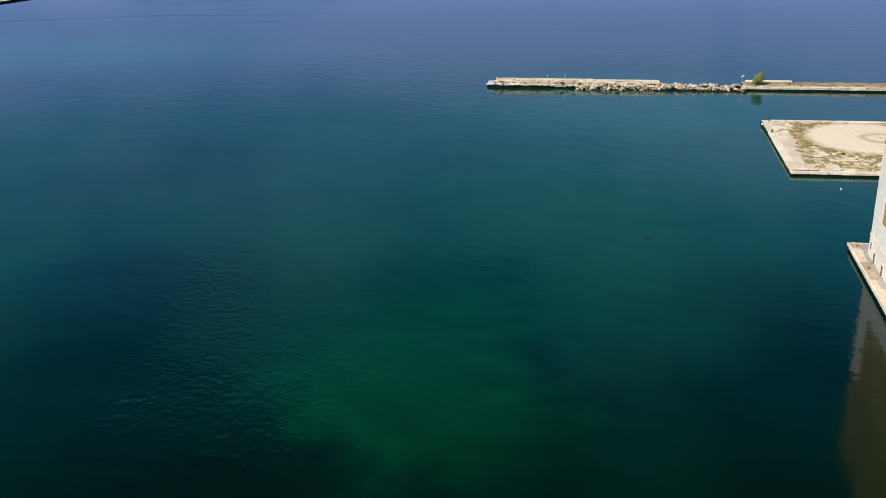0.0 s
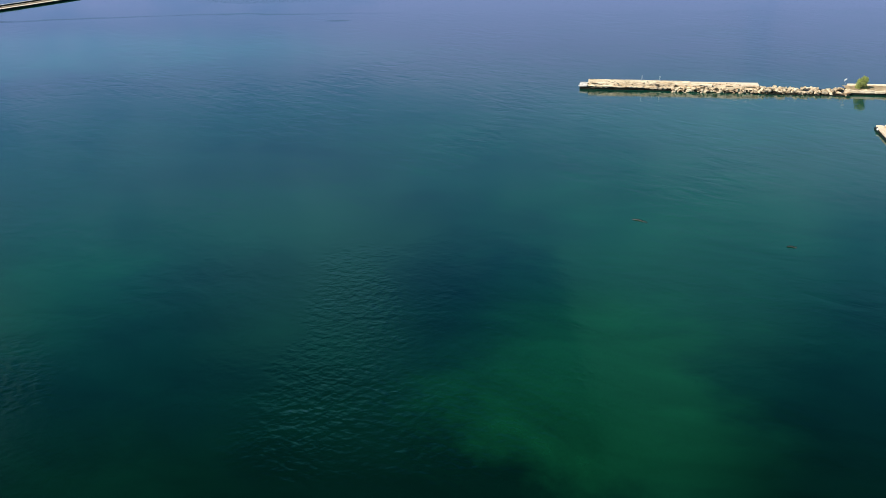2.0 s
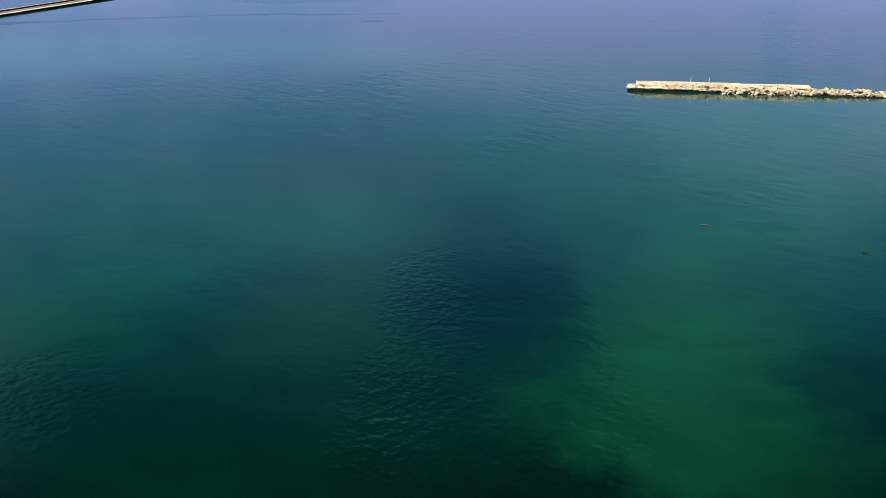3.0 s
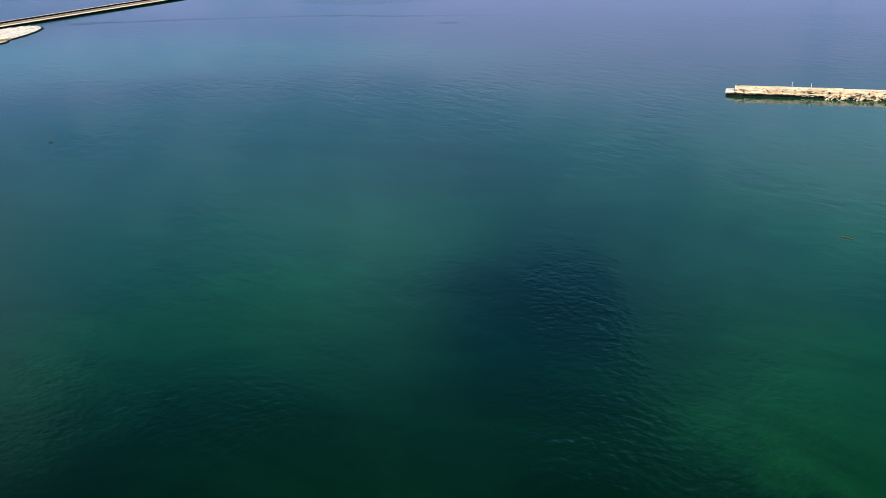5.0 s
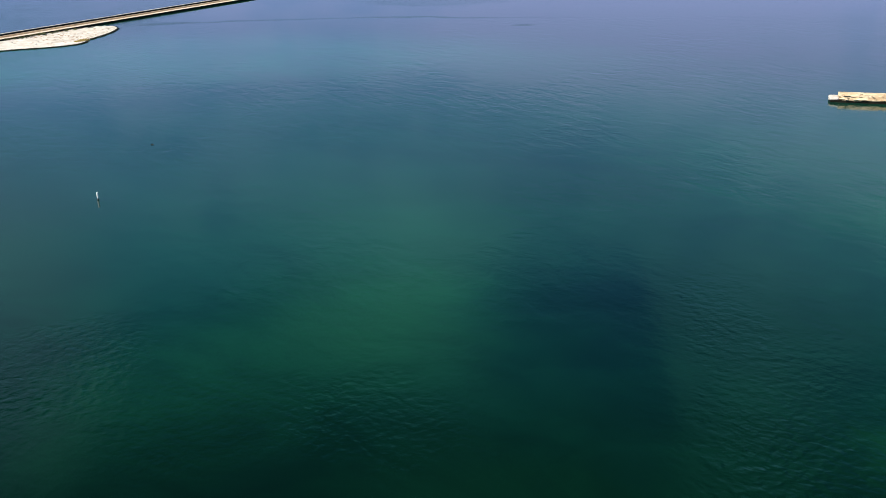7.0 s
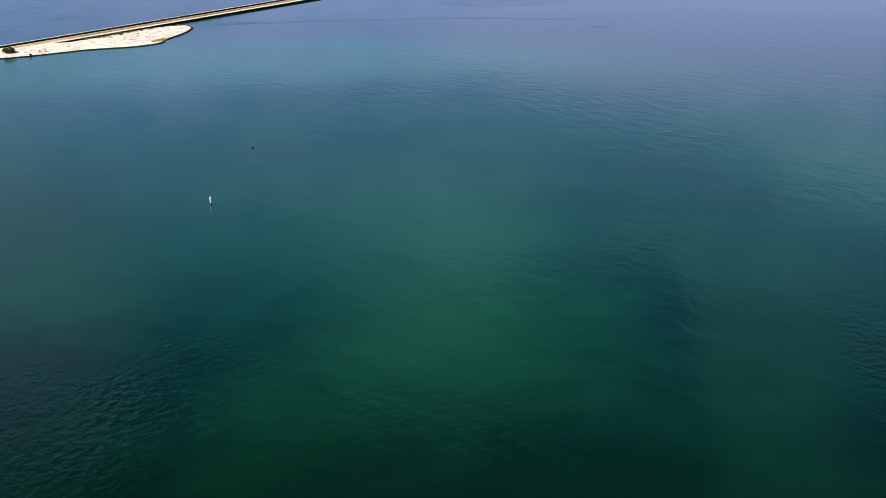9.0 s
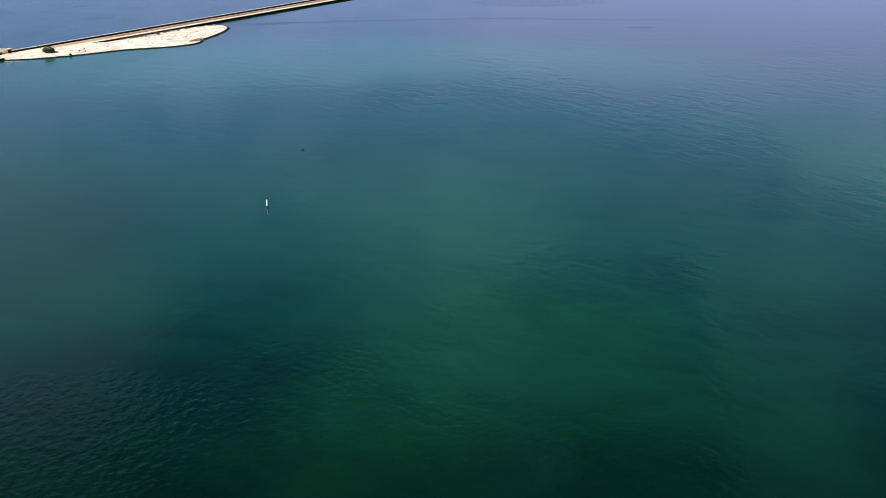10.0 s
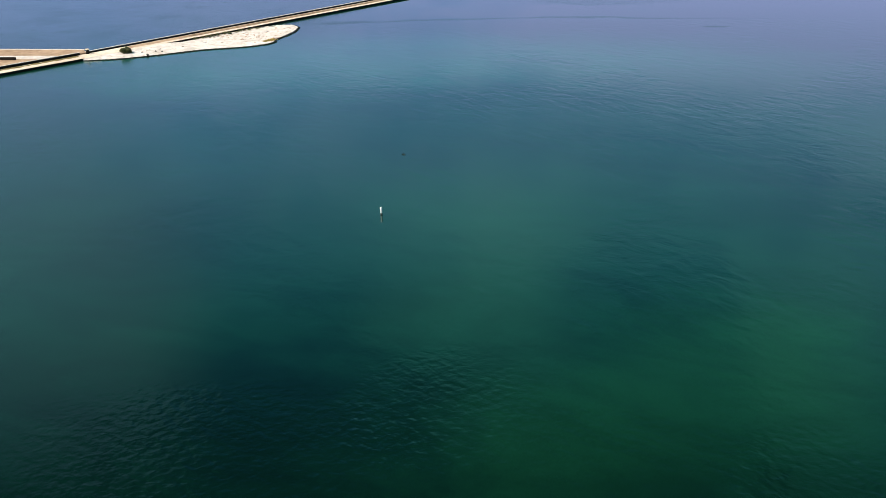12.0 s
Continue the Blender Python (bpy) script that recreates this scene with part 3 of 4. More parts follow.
shrub("shrub", PIER @ pose(97.6, 2.6, 1.6), 4.7, 4.4, LEAF, "bright green leafy shrub growing on the stone mole", 21, 260, 0.17)
sign = thing("tilted_sign", PIER @ pose(92.4, 4.5, 1.5), "small white tilted board on a thin bare post", "sign")
part("post", tube(0.035, 0.03, -0.2, 2.9, 8), GALVANISED, sign)
part("board", box(-0.6, 0.6, -0.04, 0.04, -0.2, 0.2, 0.02), WHITE_PAINT, sign, m=pose(0, -0.08, 2.9, 0, -32, 0))

# ---- the square platform ----
PLATFORM = pose(89.0, 242.2, 0, 0, 0, HARBOUR)
L_FAR, L_SIDE = 56.5, 95.0
platform = thing("platform", PLATFORM, "square pale stone dock platform with stony waste ground", "quay", kind="structure")
part("footing", box(0.9, L_SIDE, 0.2, L_FAR - 0.25, -2.0, 0.52, 0.05), SLIME_SHADE, platform, "dark wet footing at the waterline")
s = 0.0
while s < L_SIDE - 3:
    n = rng.uniform(3.0, 6.0)
    part("coping", box(s + 0.03, s + n - 0.03, rng.uniform(-0.12, 0.08), rng.uniform(1.6, 2.3), 0.46, 1.28 + rng.uniform(-0.09, 0.05), 0.1, 0.06), PALE, platform)
    s += n
s = 2.32
while s < L_FAR - 3:
    n = min(rng.uniform(3.0, 6.0), L_FAR - s)
    lean_in = 0.025 * (s + n / 2)
    part("coping", box(lean_in + rng.uniform(-0.08, 0.08), lean_in + rng.uniform(1.4, 2.2), s + 0.03, s + n - 0.03, 0.46, 1.28 + rng.uniform(-0.08, 0.05), 0.1, 0.06), PALE, platform)
    s += n
s = 3.9
while s < L_SIDE - 3:
    n = rng.uniform(4.0, 7.0)
    part("coping", box(s + 0.03, s + n - 0.03, L_FAR - 1.8, L_FAR, 0.42, 1.32 + rng.uniform(-0.04, 0.04), 0.08, 0.03), PALE, platform)
    s += n
part("ground", ground_patch(2.0, L_SIDE, 1.4, L_FAR - 1.0, 1.32, 1.2, 0.14, 0.25), WASTE, platform, "stony waste ground")


def sand_ring():
    made = bmesh.new()
    rings = [(0.0, 1.75), (2.5, 1.72), (4.2, 1.62), (5.2, 1.74), (6.4, 1.58), (9.0, 1.55), (14.0, 1.5), (17.0, 1.46), (18.2, 1.25)]
    rows = []
    for r, z in rings:
        rows.append([made.verts.new((r * math.cos(a) * (1 + 0.08 * noise.noise(Vector((math.cos(a) * 3, math.sin(a) * 3, r)))),
                                     r * math.sin(a), z)) for a in (math.tau * i / 72 for i in range(72))] if r else [made.verts.new((0, 0, z))])
    for i in range(72):
        j = (i + 1) % 72
        made.faces.new((rows[0][0], rows[1][i], rows[1][j]))
        for a, b in zip(rows[1:], rows[2:]):
            made.faces.new((a[i], b[i], b[j], a[j]))
    return made


part("sand_circle", sand_ring(), TURNED_SAND, platform, "round patch of smooth packed sand", pose(28.0, 35.2, 0), True)
# broken paving: a wide band down the short side, a narrower one along the front
pave = random.Random(31)
y = 2.0
while y < 51:
    n = pave.uniform(4.0, 8.5)
    x = 1.9 + 0.025 * y
    for wide in (pave.uniform(2.6, 4.4), pave.uniform(2.0, 4.0)):
        if x < 5 or pave.random() < 0.22 or y < 9:
            part("slab", box(x, x + wide, y, y + n, 1.1, 1.41 + pave.uniform(-0.02, 0.05), 0.05, 0.16), PINK_SLAB if pave.random() < 0.6 else PALE, platform)
        x += wide + pave.uniform(0.1, 0.5)
    y += n + pave.uniform(0.1, 0.5)
x = 9.6
while x < 50:
    n = pave.uniform(3.0, 7.0)
    if pave.random() < 0.75:
        part("slab", box(x, x + n, 2.3, 2.3 + pave.uniform(2.0, 4.5), 1.1, 1.41 + pave.uniform(-0.02, 0.05), 0.05, 0.16), PALE if pave.random() < 0.6 else PINK_SLAB, platform)
    x += n + pave.uniform(0.2, 1.5)
for i in range(26):
    x, y, a = pave.uniform(8, 46), pave.uniform(6, 18), pave.uniform(-25, 25)
    if math.hypot(x - 28.0, y - 35.2) > 19.5:
        part("slab", box(-pave.uniform(0.5, 1.6), pave.uniform(0.5, 1.6), -pave.uniform(0.4, 1.0), pave.uniform(0.4, 1.0), 1.1, 1.46, 0.05, 0.12), PALE, platform, m=pose(x, y, 0, 0, 0, a))
part("rail", box(0.6, 7.2, 0.75, 0.95, 1.25, 1.42, 0.02), RUST, platform, "rusty red crane rail in the kerb")
DEBRIS = [boulder_mesh("stone", PALE, 80 + i, 0.5) for i in range(5)]
for i in range(260):
    x, y = rng.uniform(2.0, 44), rng.uniform(2.5, L_FAR - 3)
    if math.hypot(x - 28.0, y - 35.2) < 18.6:
        continue
    k = rng.uniform(0.3, 1.1)
    shared("stone", DEBRIS[i % 5], platform, pose(x, y, 1.34, 0, 0, rng.uniform(0, 360)) @ Matrix.Diagonal((k * 1.4, k, k * 0.6, 1)))


def weeds(patches, blades, seed, z):
    """Low mats of weed, patch by patch (x, y, radius)."""
    rng = random.Random(seed)
    made = bmesh.new()
    for x, y, r in patches:
        for _ in range(int(blades * r)):
            a, d = rng.uniform(0, 6.28), r * rng.random() ** 0.7
            c = Vector((x + 1.6 * d * math.cos(a), y + d * math.sin(a), z + rng.uniform(0.0, 0.14)))
            b, k = rng.uniform(0, 6.28), rng.uniform(0.10, 0.26)
            u, v = Vector((math.cos(b), math.sin(b), rng.uniform(-0.1, 0.5))) * k, Vector((-math.sin(b), math.cos(b), 0.1)) * k * 0.6
            made.faces.new([made.verts.new(c + p) for p in (u, v, -u, -v)])
    return made


spots = []
for i in range(420):
    x, y = rng.uniform(2.5, 46), rng.uniform(2.5, L_FAR - 2)
    if math.hypot(x - 28.0, y - 35.2) > 18.8 and noise.noise(Vector((x * 0.13, y * 0.2, 4))) > -0.08 and x > 5.0 and (y > 6.0 or x > 14):
        spots.append((x, y, rng.uniform(0.25, 1.1)))
for i in range(70):
    a, d = rng.uniform(2.2, 5.2), rng.uniform(18.2, 22.0)
    x, y = 28.0 + d * math.cos(a), 35.2 + d * math.sin(a)
    if x > 5.5 and 2.5 < y < L_FAR - 2:
        spots.append((x, y, rng.uniform(0.3, 1.0)))
g = finish(weeds(spots, 70, 8, 1.36), "grass", DRY_GRASS, m=PLATFORM)
tagged(g, "patchy yellow-green weeds on the stone platform", "grass", kind="stuff")

for x, y in ((1.8, 40.5), (16.5, 16.5)):
    b = thing("bollard", PLATFORM @ pose(x, y, 1.25), "dark iron mooring bollard on the stone platform", "bollard", "bollards on the platform")
    part("post", tube(0.2, 0.16, 0.0, 0.5, 10), DARK_PAINT, b)
    part("head", tube(0.3, 0.24, 0.48, 0.68, 10), DARK_PAINT, b)
tyre = thing("tyre_fender", PLATFORM @ pose(1.05, 53.4, 0.75), "black rubber tyre fender hung on the quay edge", "fender")
bm = bmesh.new()
for i in range(14):
    a, c = math.tau * i / 14, math.tau * (i + 1) / 14
    ringed = []
    for t in (a, c):
        ringed.append([bm.verts.new((0.16 * math.cos(k), (0.42 + 0.16 * math.sin(k)) * math.cos(t), (0.42 + 0.16 * math.sin(k)) * math.sin(t))) for k in (math.tau * j / 7 for j in range(7))])
    for j in range(7):
        bm.faces.new((ringed[0][j], ringed[0][(j + 1) % 7], ringed[1][(j + 1) % 7], ringed[1][j]))
bmesh.ops.remove_doubles(bm, verts=bm.verts, dist=0.001)
part("tyre", bm, DARK_PAINT, tyre, smooth=True)
part("chain", tube(0.03, 0.03, 0.35, 0.62, 6), GALVANISED, tyre)
fender = thing("fender_buoy", PLATFORM @ pose(0.86, 51.9, 0.85), "white ball fender hung on the quay wall beside a tyre", "fender")
bm = bmesh.new()
bmesh.ops.create_uvsphere(bm, u_segments=14, v_segments=9, radius=0.36)
part("ball", bm, WHITE_PAINT, fender, smooth=True)
part("neck", tube(0.1, 0.07, 0.33, 0.5, 8), DARK_PAINT, fender)

# ---- the wharf with the tall silo building ----
WHARF = pose(83.5, 190.4, 0, 0, 0, -10.6)
wharf = thing("wharf", WHARF, "concrete wharf deck with pale kerb over dark piles", "quay", kind="structure")
part("deck", box(0.3, 60, -160, -0.3, 0.75, 1.22, 0.04), GREYDECK, wharf, "grey and tan worn deck")
s = -0.4
while s > -70:
    n = rng.uniform(1.6, 4.5)
    part("slab", box(0.42, rng.uniform(1.4, 2.3), s - n + 0.04, s - 0.04, 1.0, 1.25 + rng.uniform(0.0, 0.06), 0.03, 0.04), WORN_SLAB if rng.random() < 0.7 else PINK_SLAB, wharf)
    s -= n
part("fender_pile", tube(0.2, 0.18, -2.0, 0.95, 10, at=(-0.12, -1.6)), DARK_WOOD, wharf, "dark timber fender pile")
s = 0.0
while s > -160:
    n = rng.uniform(4.0, 7.0)
    part("kerb", box(0.0, 0.38, s - n + 0.02, s - 0.02, 0.60, 1.36 + rng.uniform(-0.03, 0.03), 0.05, 0.01), PALE, wharf)
    s -= n
s = 0.62
while s < 55:
    n = rng.uniform(4.0, 7.0)
    part("kerb", box(s + 0.02, s + n - 0.02, -0.38, 0.0, 0.60, 1.33 + rng.uniform(-0.03, 0.03), 0.05, 0.01), PALE, wharf)
    s += n
# undercroft shade is put into the near-black of this wall and its piles
part("quay_wall", box(0.9, 60, -160, -0.9, -2.0, 0.74), SLIME_SHADE, wharf, "wall under the deck with its shade coloured near black")
for i in range(26):
    part("pile", tube(0.22, 0.22, -2.0, 0.62, 10, at=(0.45, -1.0 - i * 3.0)), SLIME_SHADE, wharf)
for x, y, h, name, label in ((1.5, -2.2, 0.28, "bollard", "rusty iron mooring bollard on the wharf edge"), (1.3, -14.5, 0.28, "bollard", "rusty iron mooring bollard on the wharf edge")):
    b = thing(name, WHARF @ pose(x, y, 1.2), label, "bollard", "bollards on the wharf")
    part("post", tube(0.16, 0.13, 0.0, h, 12), RUST, b)
    part("head", tube(0.22, 0.2, h - 0.05, h + 0.09, 12), RUST, b)
drum = thing("oil_drum", WHARF @ pose(3.4, -11.5, 1.22), "dark steel drum with rusty hoop standing on the wharf deck", "drum")
part("barrel", tube(0.3, 0.3, 0.0, 0.75, 16), DARK_PAINT, drum)
part("hoop", tube(0.325, 0.325, 0.34, 0.41, 16), RUST, drum)

silo = thing("silo_building", WHARF @ pose(2.83, -5.87, 1.2), "tall cream-rendered silo building on the wharf", "building")
part("plinth", box(0, 30, -90, 0, 0.0, 4.3, 0.08), RENDERED, silo, "projecting cream base storey")
part("ledge", box(-0.12, 30.1, -90, 0.12, 4.25, 4.5, 0.05), PALE, silo)
part("wall", box(0.04, 29.5, -89.5, -0.04, 4.4, 9.0, 0.1), RENDERED, silo)
part("middle_wall", box(0.06, 29.45, -89.45, -0.06, 8.9, 23, 0.1), OCHRE, silo, "ochre weathered render")
part("corner_pilaster", box(0.0, 7.0, -7.0, -0.02, 8.95, 23.1, 0.1), RENDERED, silo, "cream corner pilaster")
part("upper_wall", box(0.08, 29.4, -89.4, -0.08, 22.9, 44, 0.1), STAINED, silo, "ochre-grey stained bare concrete shaft")
part("roof", box(-0.2, 29.9, -89.9, 0.2, 43.9, 44.6, 0.1), STAINED, silo)
for y, z0, z1, wd in ((-2.0, 1.7, 3.1, 0.8), (-5.4, 0.0, 2.1, 1.0), (-12.0, 0.0, 2.1, 1.0), (-18.0, 1.5, 3.0, 1.2), (-25.0, 1.5, 3.0, 1.2)):
    kind = "door" if z0 == 0 else "window"
    f = part(kind, box(-0.09, 0.3, y - wd / 2 - 0.12, y + wd / 2 + 0.12, z0 + 0.01, z1 + 0.12, 0.03), PALE, silo, "pale frame round a dark opening")
    part("panel" if z0 == 0 else "pane", box(-0.10, -0.07, y - wd / 2, y + wd / 2, z0 + 0.03, z1, 0.0), GLASS_DARK, f)

# ---- the long causeway ----
CAUSEWAY = pose(-404.0, 390.0, 0, 0, 0, 64.4)
causeway = thing("causeway", CAUSEWAY, "long straight stone causeway with a pale road and dark walls", "causeway", kind="structure")
BEND, BEND_AT = 2.1, 45.0
BEYOND = pose(BEND_AT, 0, 0, 0, 0, BEND) @ pose(-BEND_AT, 0, 0)
for x0, x1, m in ((-220, BEND_AT, None), (BEND_AT, 700, BEYOND)):
    part("near_wall", box(x0, x1, 0.0, 1.0, -2.0, 0.98, 0.05), SHADE_BLACK, causeway, "sea wall with its shade coloured near black", m)
    part("road", box(x0 + 0.2, x1, 0.9, 10.4 if m else 9.6, -1.0, 1.06, 0.05), CHALK, causeway, "pale worn road surface", m)
part("track", ground_patch(70, 700, 2.9, 10.5, 1.16, 2.4, 0.05, 0.15), TRACK, causeway, "tan gravel track", BEYOND)
for v0, v1 in ((4.6, 5.3), (7.0, 7.7)):
    part("wheel_rut", box(110, 700, v0, v1, 1.0, 1.26, 0.03), WORN, causeway, "dark compacted wheel rut", BEYOND)
for start, stop, m in ((-220.0, BEND_AT, None), (BEND_AT + 0.3, 420.0, BEYOND)):
    s = start
    while s < stop - 1:
        n = min(rng.uniform(7.0, 11.0), stop - s)
        part("kerb", box(s + 0.02, s + n - 0.02, 0.12, 0.8, 0.92, 1.13 + rng.uniform(-0.04, 0.04), 0.05, 0.01), PALE, causeway, m=m)
        s += n
for s, stop, back_v, top, m in ((-220.0, 45.5, 9.6, 2.1, None), (50.2, 420.0, 10.5, 1.85, BEYOND)):
    while s < stop:
        n = min(rng.uniform(7.0, 11.0), stop - s)
        # the parapet's shaded face gets the same near-black colour
        part("parapet", box(s + 0.01, s + n - 0.01, back_v, back_v + 0.7, -1.0, top, 0.02), SHADE_BLACK, causeway, m=m)
        part("capstone", box(s + 0.02, s + n - 0.02, back_v + 0.05, back_v + 0.95, top, top + 0.26 + rng.uniform(-0.04, 0.04), 0.04, 0.01), RUBBLE, causeway, m=m)
        s += n
part("verge", ground_patch(-220, 44, 5.4, 9.7, 1.18, 1.5, 0.15, 0.15), OLIVE, causeway, "olive weedy verge along the wall")

pillar = thing("gate_pillar", CAUSEWAY @ pose(49.5, 9.4, 1.05), "short dark gate pillar with a white cap beside the road", "pillar")
part("shaft", box(-0.6, 0.6, -0.6, 0.6, 0.0, 2.0, 0.06), SHADE_BLACK, pillar)
part("cap", box(-0.75, 0.75, -0.75, 0.75, 1.98, 2.4, 0.06), PALE, pillar)

# flat land behind the landward end of the causeway
flat = thing("flat_land", CAUSEWAY, "flat tan ground behind the causeway wall", "land", kind="structure")
bm = bmesh.new()
pts = [bm.verts.new(p) for p in ((49.5, 10.6, 1.6), (53.8, 19.5, 1.6), (33, 58, 1.6), (-60, 222, 1.6), (-220, 222, 1.6), (-220, 10.6, 1.6))]
top = bm.faces.new(pts)
r = bmesh.ops.extrude_face_region(bm, geom=[top])
bmesh.ops.translate(bm, verts=[v for v in r["geom"] if isinstance(v, bmesh.types.BMVert)], vec=(0, 0, -3))
part("ground", bm, TRACK, flat)
part("path", box(-150, 23.0, -4.0, 4.0, 1.3, 1.78, 0.05), RUBBLE, flat, "white concrete path", pose(33.2, 11.9, 0, 0, 0, -60.3) @ pose(-24.0, 0, 0))
part("edge_kerb", box(-0.5, 230, -0.5, 0.5, 1.4, 1.8, 0.05), RUBBLE, flat, "white stone edging", pose(53.6, 19.0, 0, 0, 0, 118.4))
part("low_wall", box(-150, 0.0, -0.4, 0.4, 1.5, 2.9, 0.05), SHADE_BLACK, flat, "dark low wall beside the path", pose(20.5, 22.4, 0, 0, 0, -60.8))

# ---- the white rubble spit ----
CREST = ((40, 1.08), (88, 1.10), (99, 0.16), (150, 0.16), (160, 0.5), (169, 0.4))
SHORE = ((40, 0.6), (48, -9.0), (58, -15.6), (72, -21.5), (87, -26.5), (97, -34.0), (105, -40.0), (114, -43.0), (119, -42.8), (123.5, -40.6), (126, -36.6), (131, -35.0), (140, -31.4), (151, -25.9), (159, -20.4), (163.5, -16.0), (166.5, -11.0), (167.5, -8.2))
INNER = ((45, 0.4), (148, 4.1), (155, 2.4), (161, -1.0), (165, -5.0), (167.5, -8.0))
spit = thing("spit", CAUSEWAY, "low spit of white limestone rubble beside the causeway", "shore", kind="structure")
bm = bmesh.new()
NS, NV = 190, 34
grid = []
for i in range(NS + 1):
    s = 40 + 127.5 * i / NS
    edge = rise(s, SHORE) + (0.9 * noise.noise(Vector((s * 0.35, 0, 5))) + 0.4 * noise.noise(Vector((s * 1.1, 0, 9)))) * min(1, (s - 40) / 10)
    row = []
    for j in range(NV + 1):
        k = j / NV
        back_v = rise(s, INNER)
        v = back_v + (min(edge, back_v - 0.05) - back_v) * k
        crest = rise(s, CREST)
        z = crest + (0.25 - crest) * k ** 1.8 + (0.28 * noise.noise(Vector((s * 0.32, v * 0.4, 2))) + 0.20 * noise.noise(Vector((s * 1.3, v * 1.3, 6)))) * min(1, j / 3)
        z = -0.6 if j == NV else (0.32 if j == NV - 1 else z)
        if j == 0 and s > 149:
            z = -0.5
        row.append(bm.verts.new((s, v, z)))
    grid.append(row)
for i in range(NS):
    for j in range(NV):
        bm.faces.new((grid[i][j], grid[i + 1][j], grid[i + 1][j + 1], grid[i][j + 1]))
part("rubble_bank", bm, RUBBLE, spit)
bm = bmesh.new()
rim = []
for i in range(NS + 1):
    s = 40.2 + 127.2 * i / NS
    edge = rise(s, SHORE) + (0.9 * noise.noise(Vector((s * 0.35, 0, 5))) + 0.4 * noise.noise(Vector((s * 1.1, 0, 9)))) * min(1, (s - 40) / 10)
    rim.append([bm.verts.new((s, edge + dv, z)) for dv, z in ((1.0, 0.10), (0.55, 0.40 + 0.15 * noise.noise(Vector((s, 3, 3)))), (-0.2, 0.26), (-0.4, -0.5))])
for p, q in zip(rim, rim[1:]):
    for j in range(3):
        bm.faces.new((p[j], q[j], q[j + 1], p[j + 1]))
part("wet_rim", bm, SLIME_SHADE, spit, "dark wet stones along the waterline")
SHORE_ROCKS = [boulder_mesh("shore_rock", SLIME_SHADE, 120 + i) for i in range(5)]
rng = random.Random(31)
for i in range(230):
    s = 41 + 126 * i / 230
    edge = rise(s, SHORE)
    k = rng.uniform(0.5, 1.4)
    shared("shore_rock", SHORE_ROCKS[i % 5], spit, pose(s, edge - 0.2 + rng.uniform(-0.3, 0.4), 0.12, rng.uniform(-20, 20), rng.uniform(-20, 20), rng.uniform(0, 360)) @ Matrix.Diagonal((k * 1.3, k, k * 0.8, 1)))
PALE_ROCKS = [boulder_mesh("rubble_stone", RUBBLE, 140 + i) for i in range(5)]
for i in range(200):
    s = rng.uniform(46, 165)
    edge = rise(s, SHORE)
    k, q = rng.uniform(0.05, 0.95), rng.uniform(0.3, 0.9)
    if noise.noise(Vector((s * 0.12, k * 3, 7))) < -0.1:
        q *= 1.5
        s += rng.uniform(-2, 2)
    crest = rise(s, CREST)
    shared("rubble_stone", PALE_ROCKS[i % 5], spit, pose(s, edge * k, crest + (0.25 - crest) * k ** 1.8, rng.uniform(-30, 30), rng.uniform(-30, 30), rng.uniform(0, 360)) @ Matrix.Diagonal((q, q, q, 1)))
shrub("shrub", CAUSEWAY @ pose(61.0, -4.5, 0.75), 3.4, 6.6, DARK_LEAF, "low dark green shrub on the white rubble spit", 35, 240, 0.30, 26)

TAN_ROCKS = [boulder_mesh("sandy_stone", TRACK, 150 + i, 0.5) for i in range(4)]
sandy = random.Random(58)
for i in range(150):
    s = sandy.choice((sandy.uniform(118, 134), sandy.uniform(104, 160)))
    k, q = sandy.uniform(0.05, 0.98), sandy.uniform(0.4, 1.2)
    inner = rise(s, INNER)
    crest = rise(s, CREST)
    shared("sandy_stone", TAN_ROCKS[i % 4], spit, pose(s, inner + (rise(s, SHORE) - inner) * k, crest + (0.25 - crest) * k ** 1.8 + 0.06, 0, 0, sandy.uniform(0, 360)) @ Matrix.Diagonal((q * 1.5, q, q * 0.6, 1)))

# a few larger dark rocks on the seaward slope
for x, y, k in ((71.9, -12.5, 1.7), (73.0, -16.0, 1.4), (76.8, -9.7, 1.5), (63.5, -17.4, 1.6), (87.0, -14.0, 1.2), (66.0, -10.0, 1.1)):
    shared("shore_rock", SHORE_ROCKS[int(x) % 5], spit, pose(x, y, 0.75, 10, 0, x * 40) @ Matrix.Diagonal((k, k * 0.8, k, 1)))

# dark stones and scrub strewn along the inner edge towards the tip
rng = random.Random(77)
for i in range(46):
    s = rng.uniform(112, 163)
    v = rise(s, INNER) - abs(rng.gauss(0, 2.6)) - 0.6
    k = rng.uniform(0.4, 1.1)
    shared("shore_rock", SHORE_ROCKS[i % 5], spit, pose(s, v, rise(s, CREST) + 0.32, 0, 0, rng.uniform(0, 360)) @ Matrix.Diagonal((k * 1.8, k, k * 0.7, 1)))

# ---- afloat ----
rng = random.Random(77)
for i in range(16):
    s = 106 + i * 2.7 + rng.uniform(-1.0, 1.0)
    v = rise(s, INNER) - rng.uniform(0.9, 2.4) - max(0, s - 122) * 0.14 * rng.uniform(0.2, 1.0)
    shrub("low_scrub", CAUSEWAY @ pose(s, v, 0.30), rng.uniform(0.6, 1.2), rng.uniform(2.0, 5.5), DARK_LEAF, "low dark scrub at the foot of the causeway wall", 200 + i, 45, 0.22, 9)
g = finish(grass(119, 128, -38, -33, 0.35, 500, 12, 0.5), "grass", DRY_GRASS, m=CAUSEWAY)
tagged(g, "brown dry grass on the corner of the spit", "grass", kind="stuff")

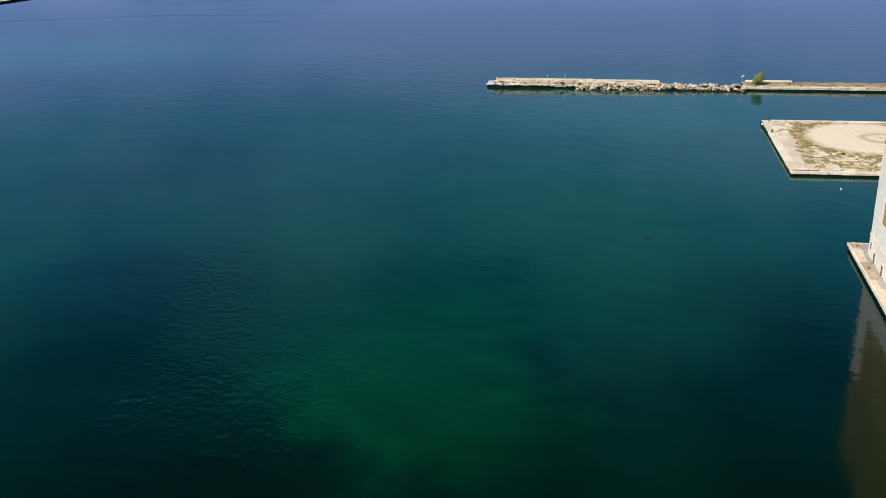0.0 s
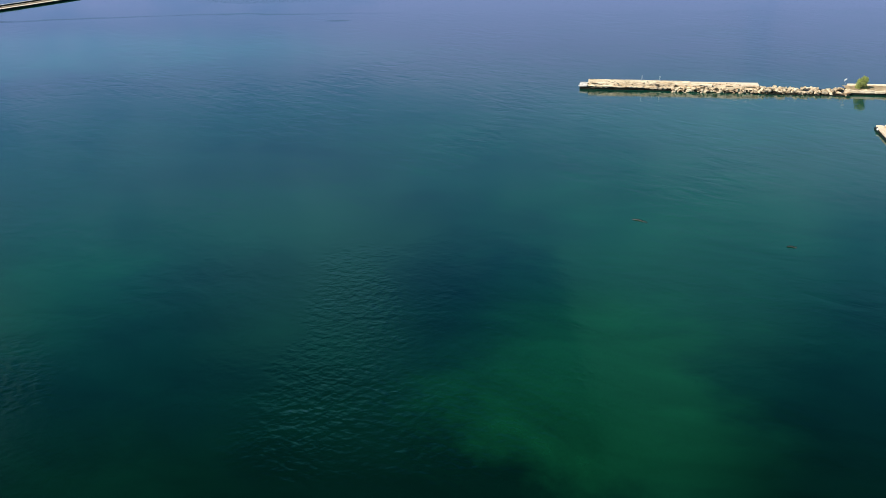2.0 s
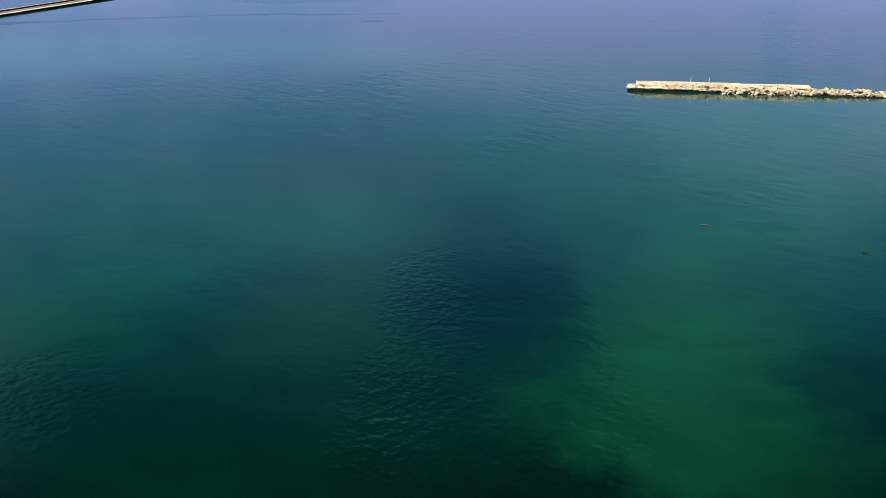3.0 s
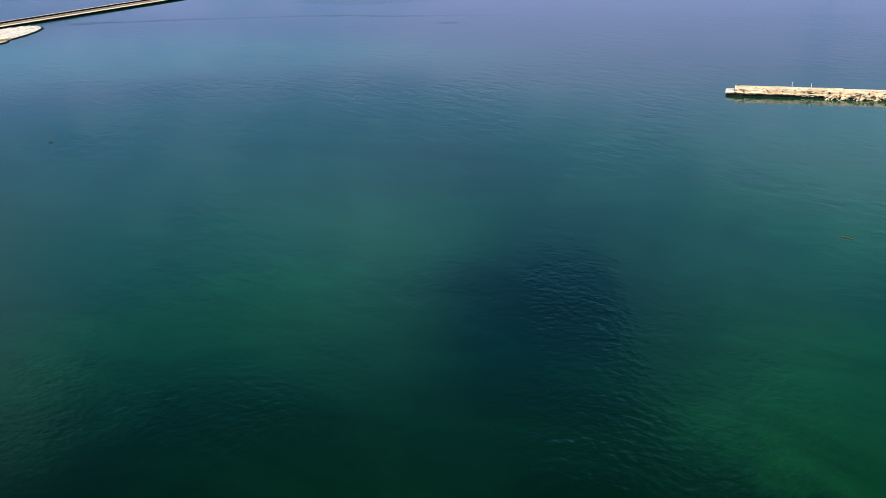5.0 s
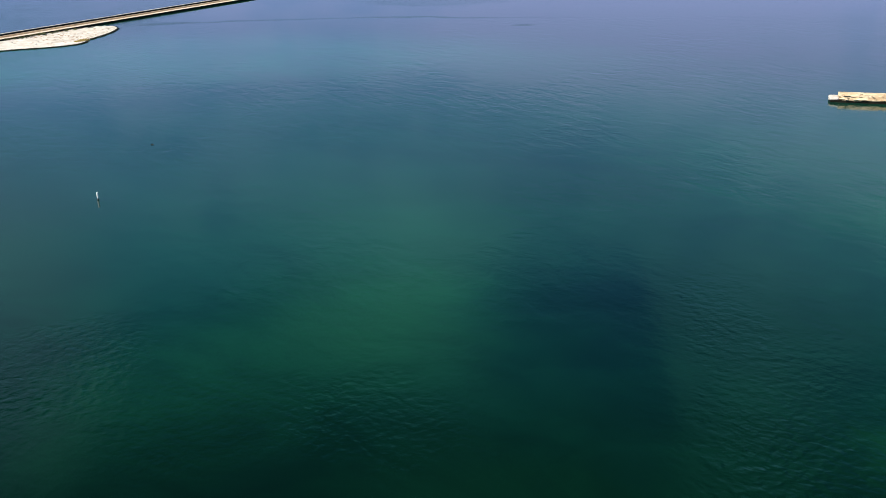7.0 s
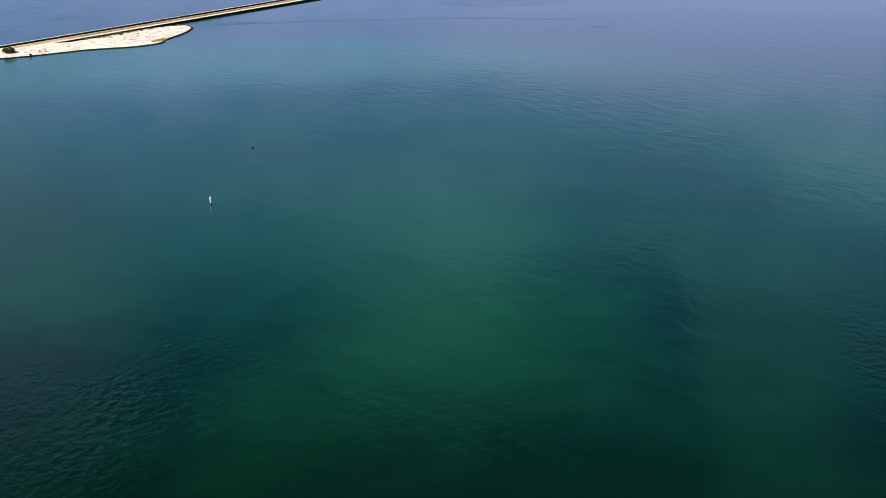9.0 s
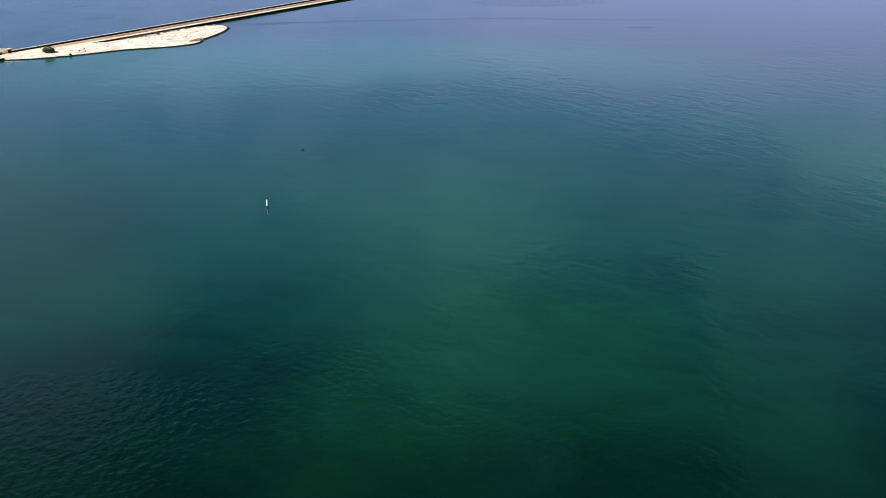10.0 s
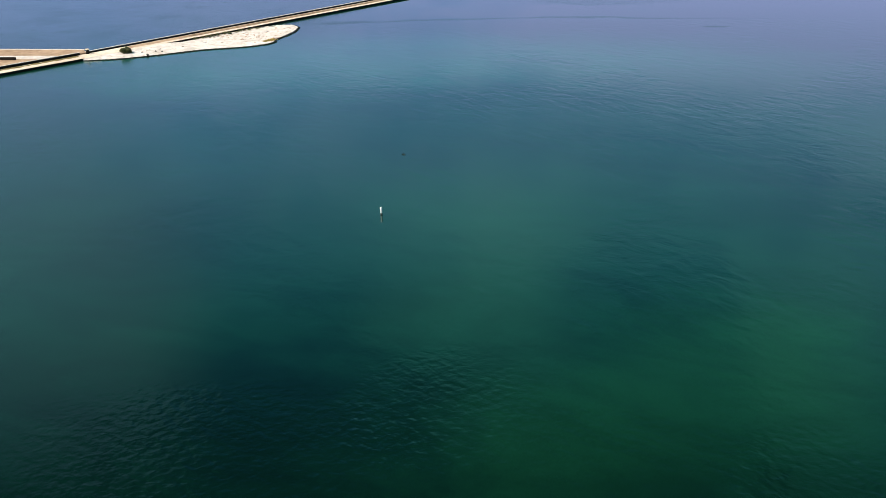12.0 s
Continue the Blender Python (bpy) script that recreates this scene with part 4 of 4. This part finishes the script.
buoy = thing("spar_buoy", pose(-191.9, 237.5, 0), "white spar buoy upright in the open water", "buoy")
part("body", tube(0.24, 0.24, 0.35, 1.8, 16), WHITE_PAINT, buoy)
part("collar", tube(0.26, 0.25, -0.5, 0.36, 16), DARK_PAINT, buoy, "dark weedy lower collar")
part("cap", tube(0.24, 0.10, 1.8, 1.98, 16), WHITE_PAINT, buoy)


def floating_log(x, y, turn, length, label):
    """A curved, half-sunk driftwood trunk with a stub."""
    ob = thing("driftwood_log", pose(x, y, 0, 0, 0, turn), label, "driftwood", "driftwood on the water")
    made = bmesh.new()
    rings = []
    for i in range(9):
        k = i / 8
        r = 0.24 * (1 - 0.6 * abs(k - 0.4))
        c = Vector((length * (k - 0.5), 0.25 * math.sin(k * 3.1), 0.02 + 0.05 * math.sin(k * 5)))
        rings.append([made.verts.new(c + Vector((0, r * math.cos(a), r * 0.8 * math.sin(a)))) for a in (math.tau * j / 8 for j in range(8))])
    for p, q in zip(rings, rings[1:]):
        for j in range(8):
            made.faces.new((p[j], p[(j + 1) % 8], q[(j + 1) % 8], q[j]))
    made.faces.new(rings[0])
    made.faces.new(rings[-1])
    part("trunk", made, DARK_WOOD, ob)
    part("stub", tube(0.08, 0.05, 0.0, 0.35, 7), DARK_WOOD, ob, m=pose(length * 0.15, 0.15, 0.1, 35, 20, 0))
    return ob


floating_log(14.4, 214.8, -36, 3.6, "long dark waterlogged driftwood log floating low")
floating_log(43.4, 198.0, -20, 2.0, "short dark waterlogged driftwood log floating low")
floating_log(-199.6, 290.5, 10, 0.8, "faint dark driftwood log awash in open water")
floater = thing("mooring_buoy", pose(97.4, 229.9, 0), "small white mooring buoy with a dark ring", "buoy")
bm = bmesh.new()
bmesh.ops.create_uvsphere(bm, u_segments=14, v_segments=9, radius=0.27)
part("float", bm, WHITE_PAINT, floater, m=pose(0, 0, 0.12), smooth=True)
part("ring", tube(0.29, 0.29, -0.02, 0.08, 14), DARK_PAINT, floater)
part("eye", tube(0.05, 0.05, 0.36, 0.5, 8), GALVANISED, floater)
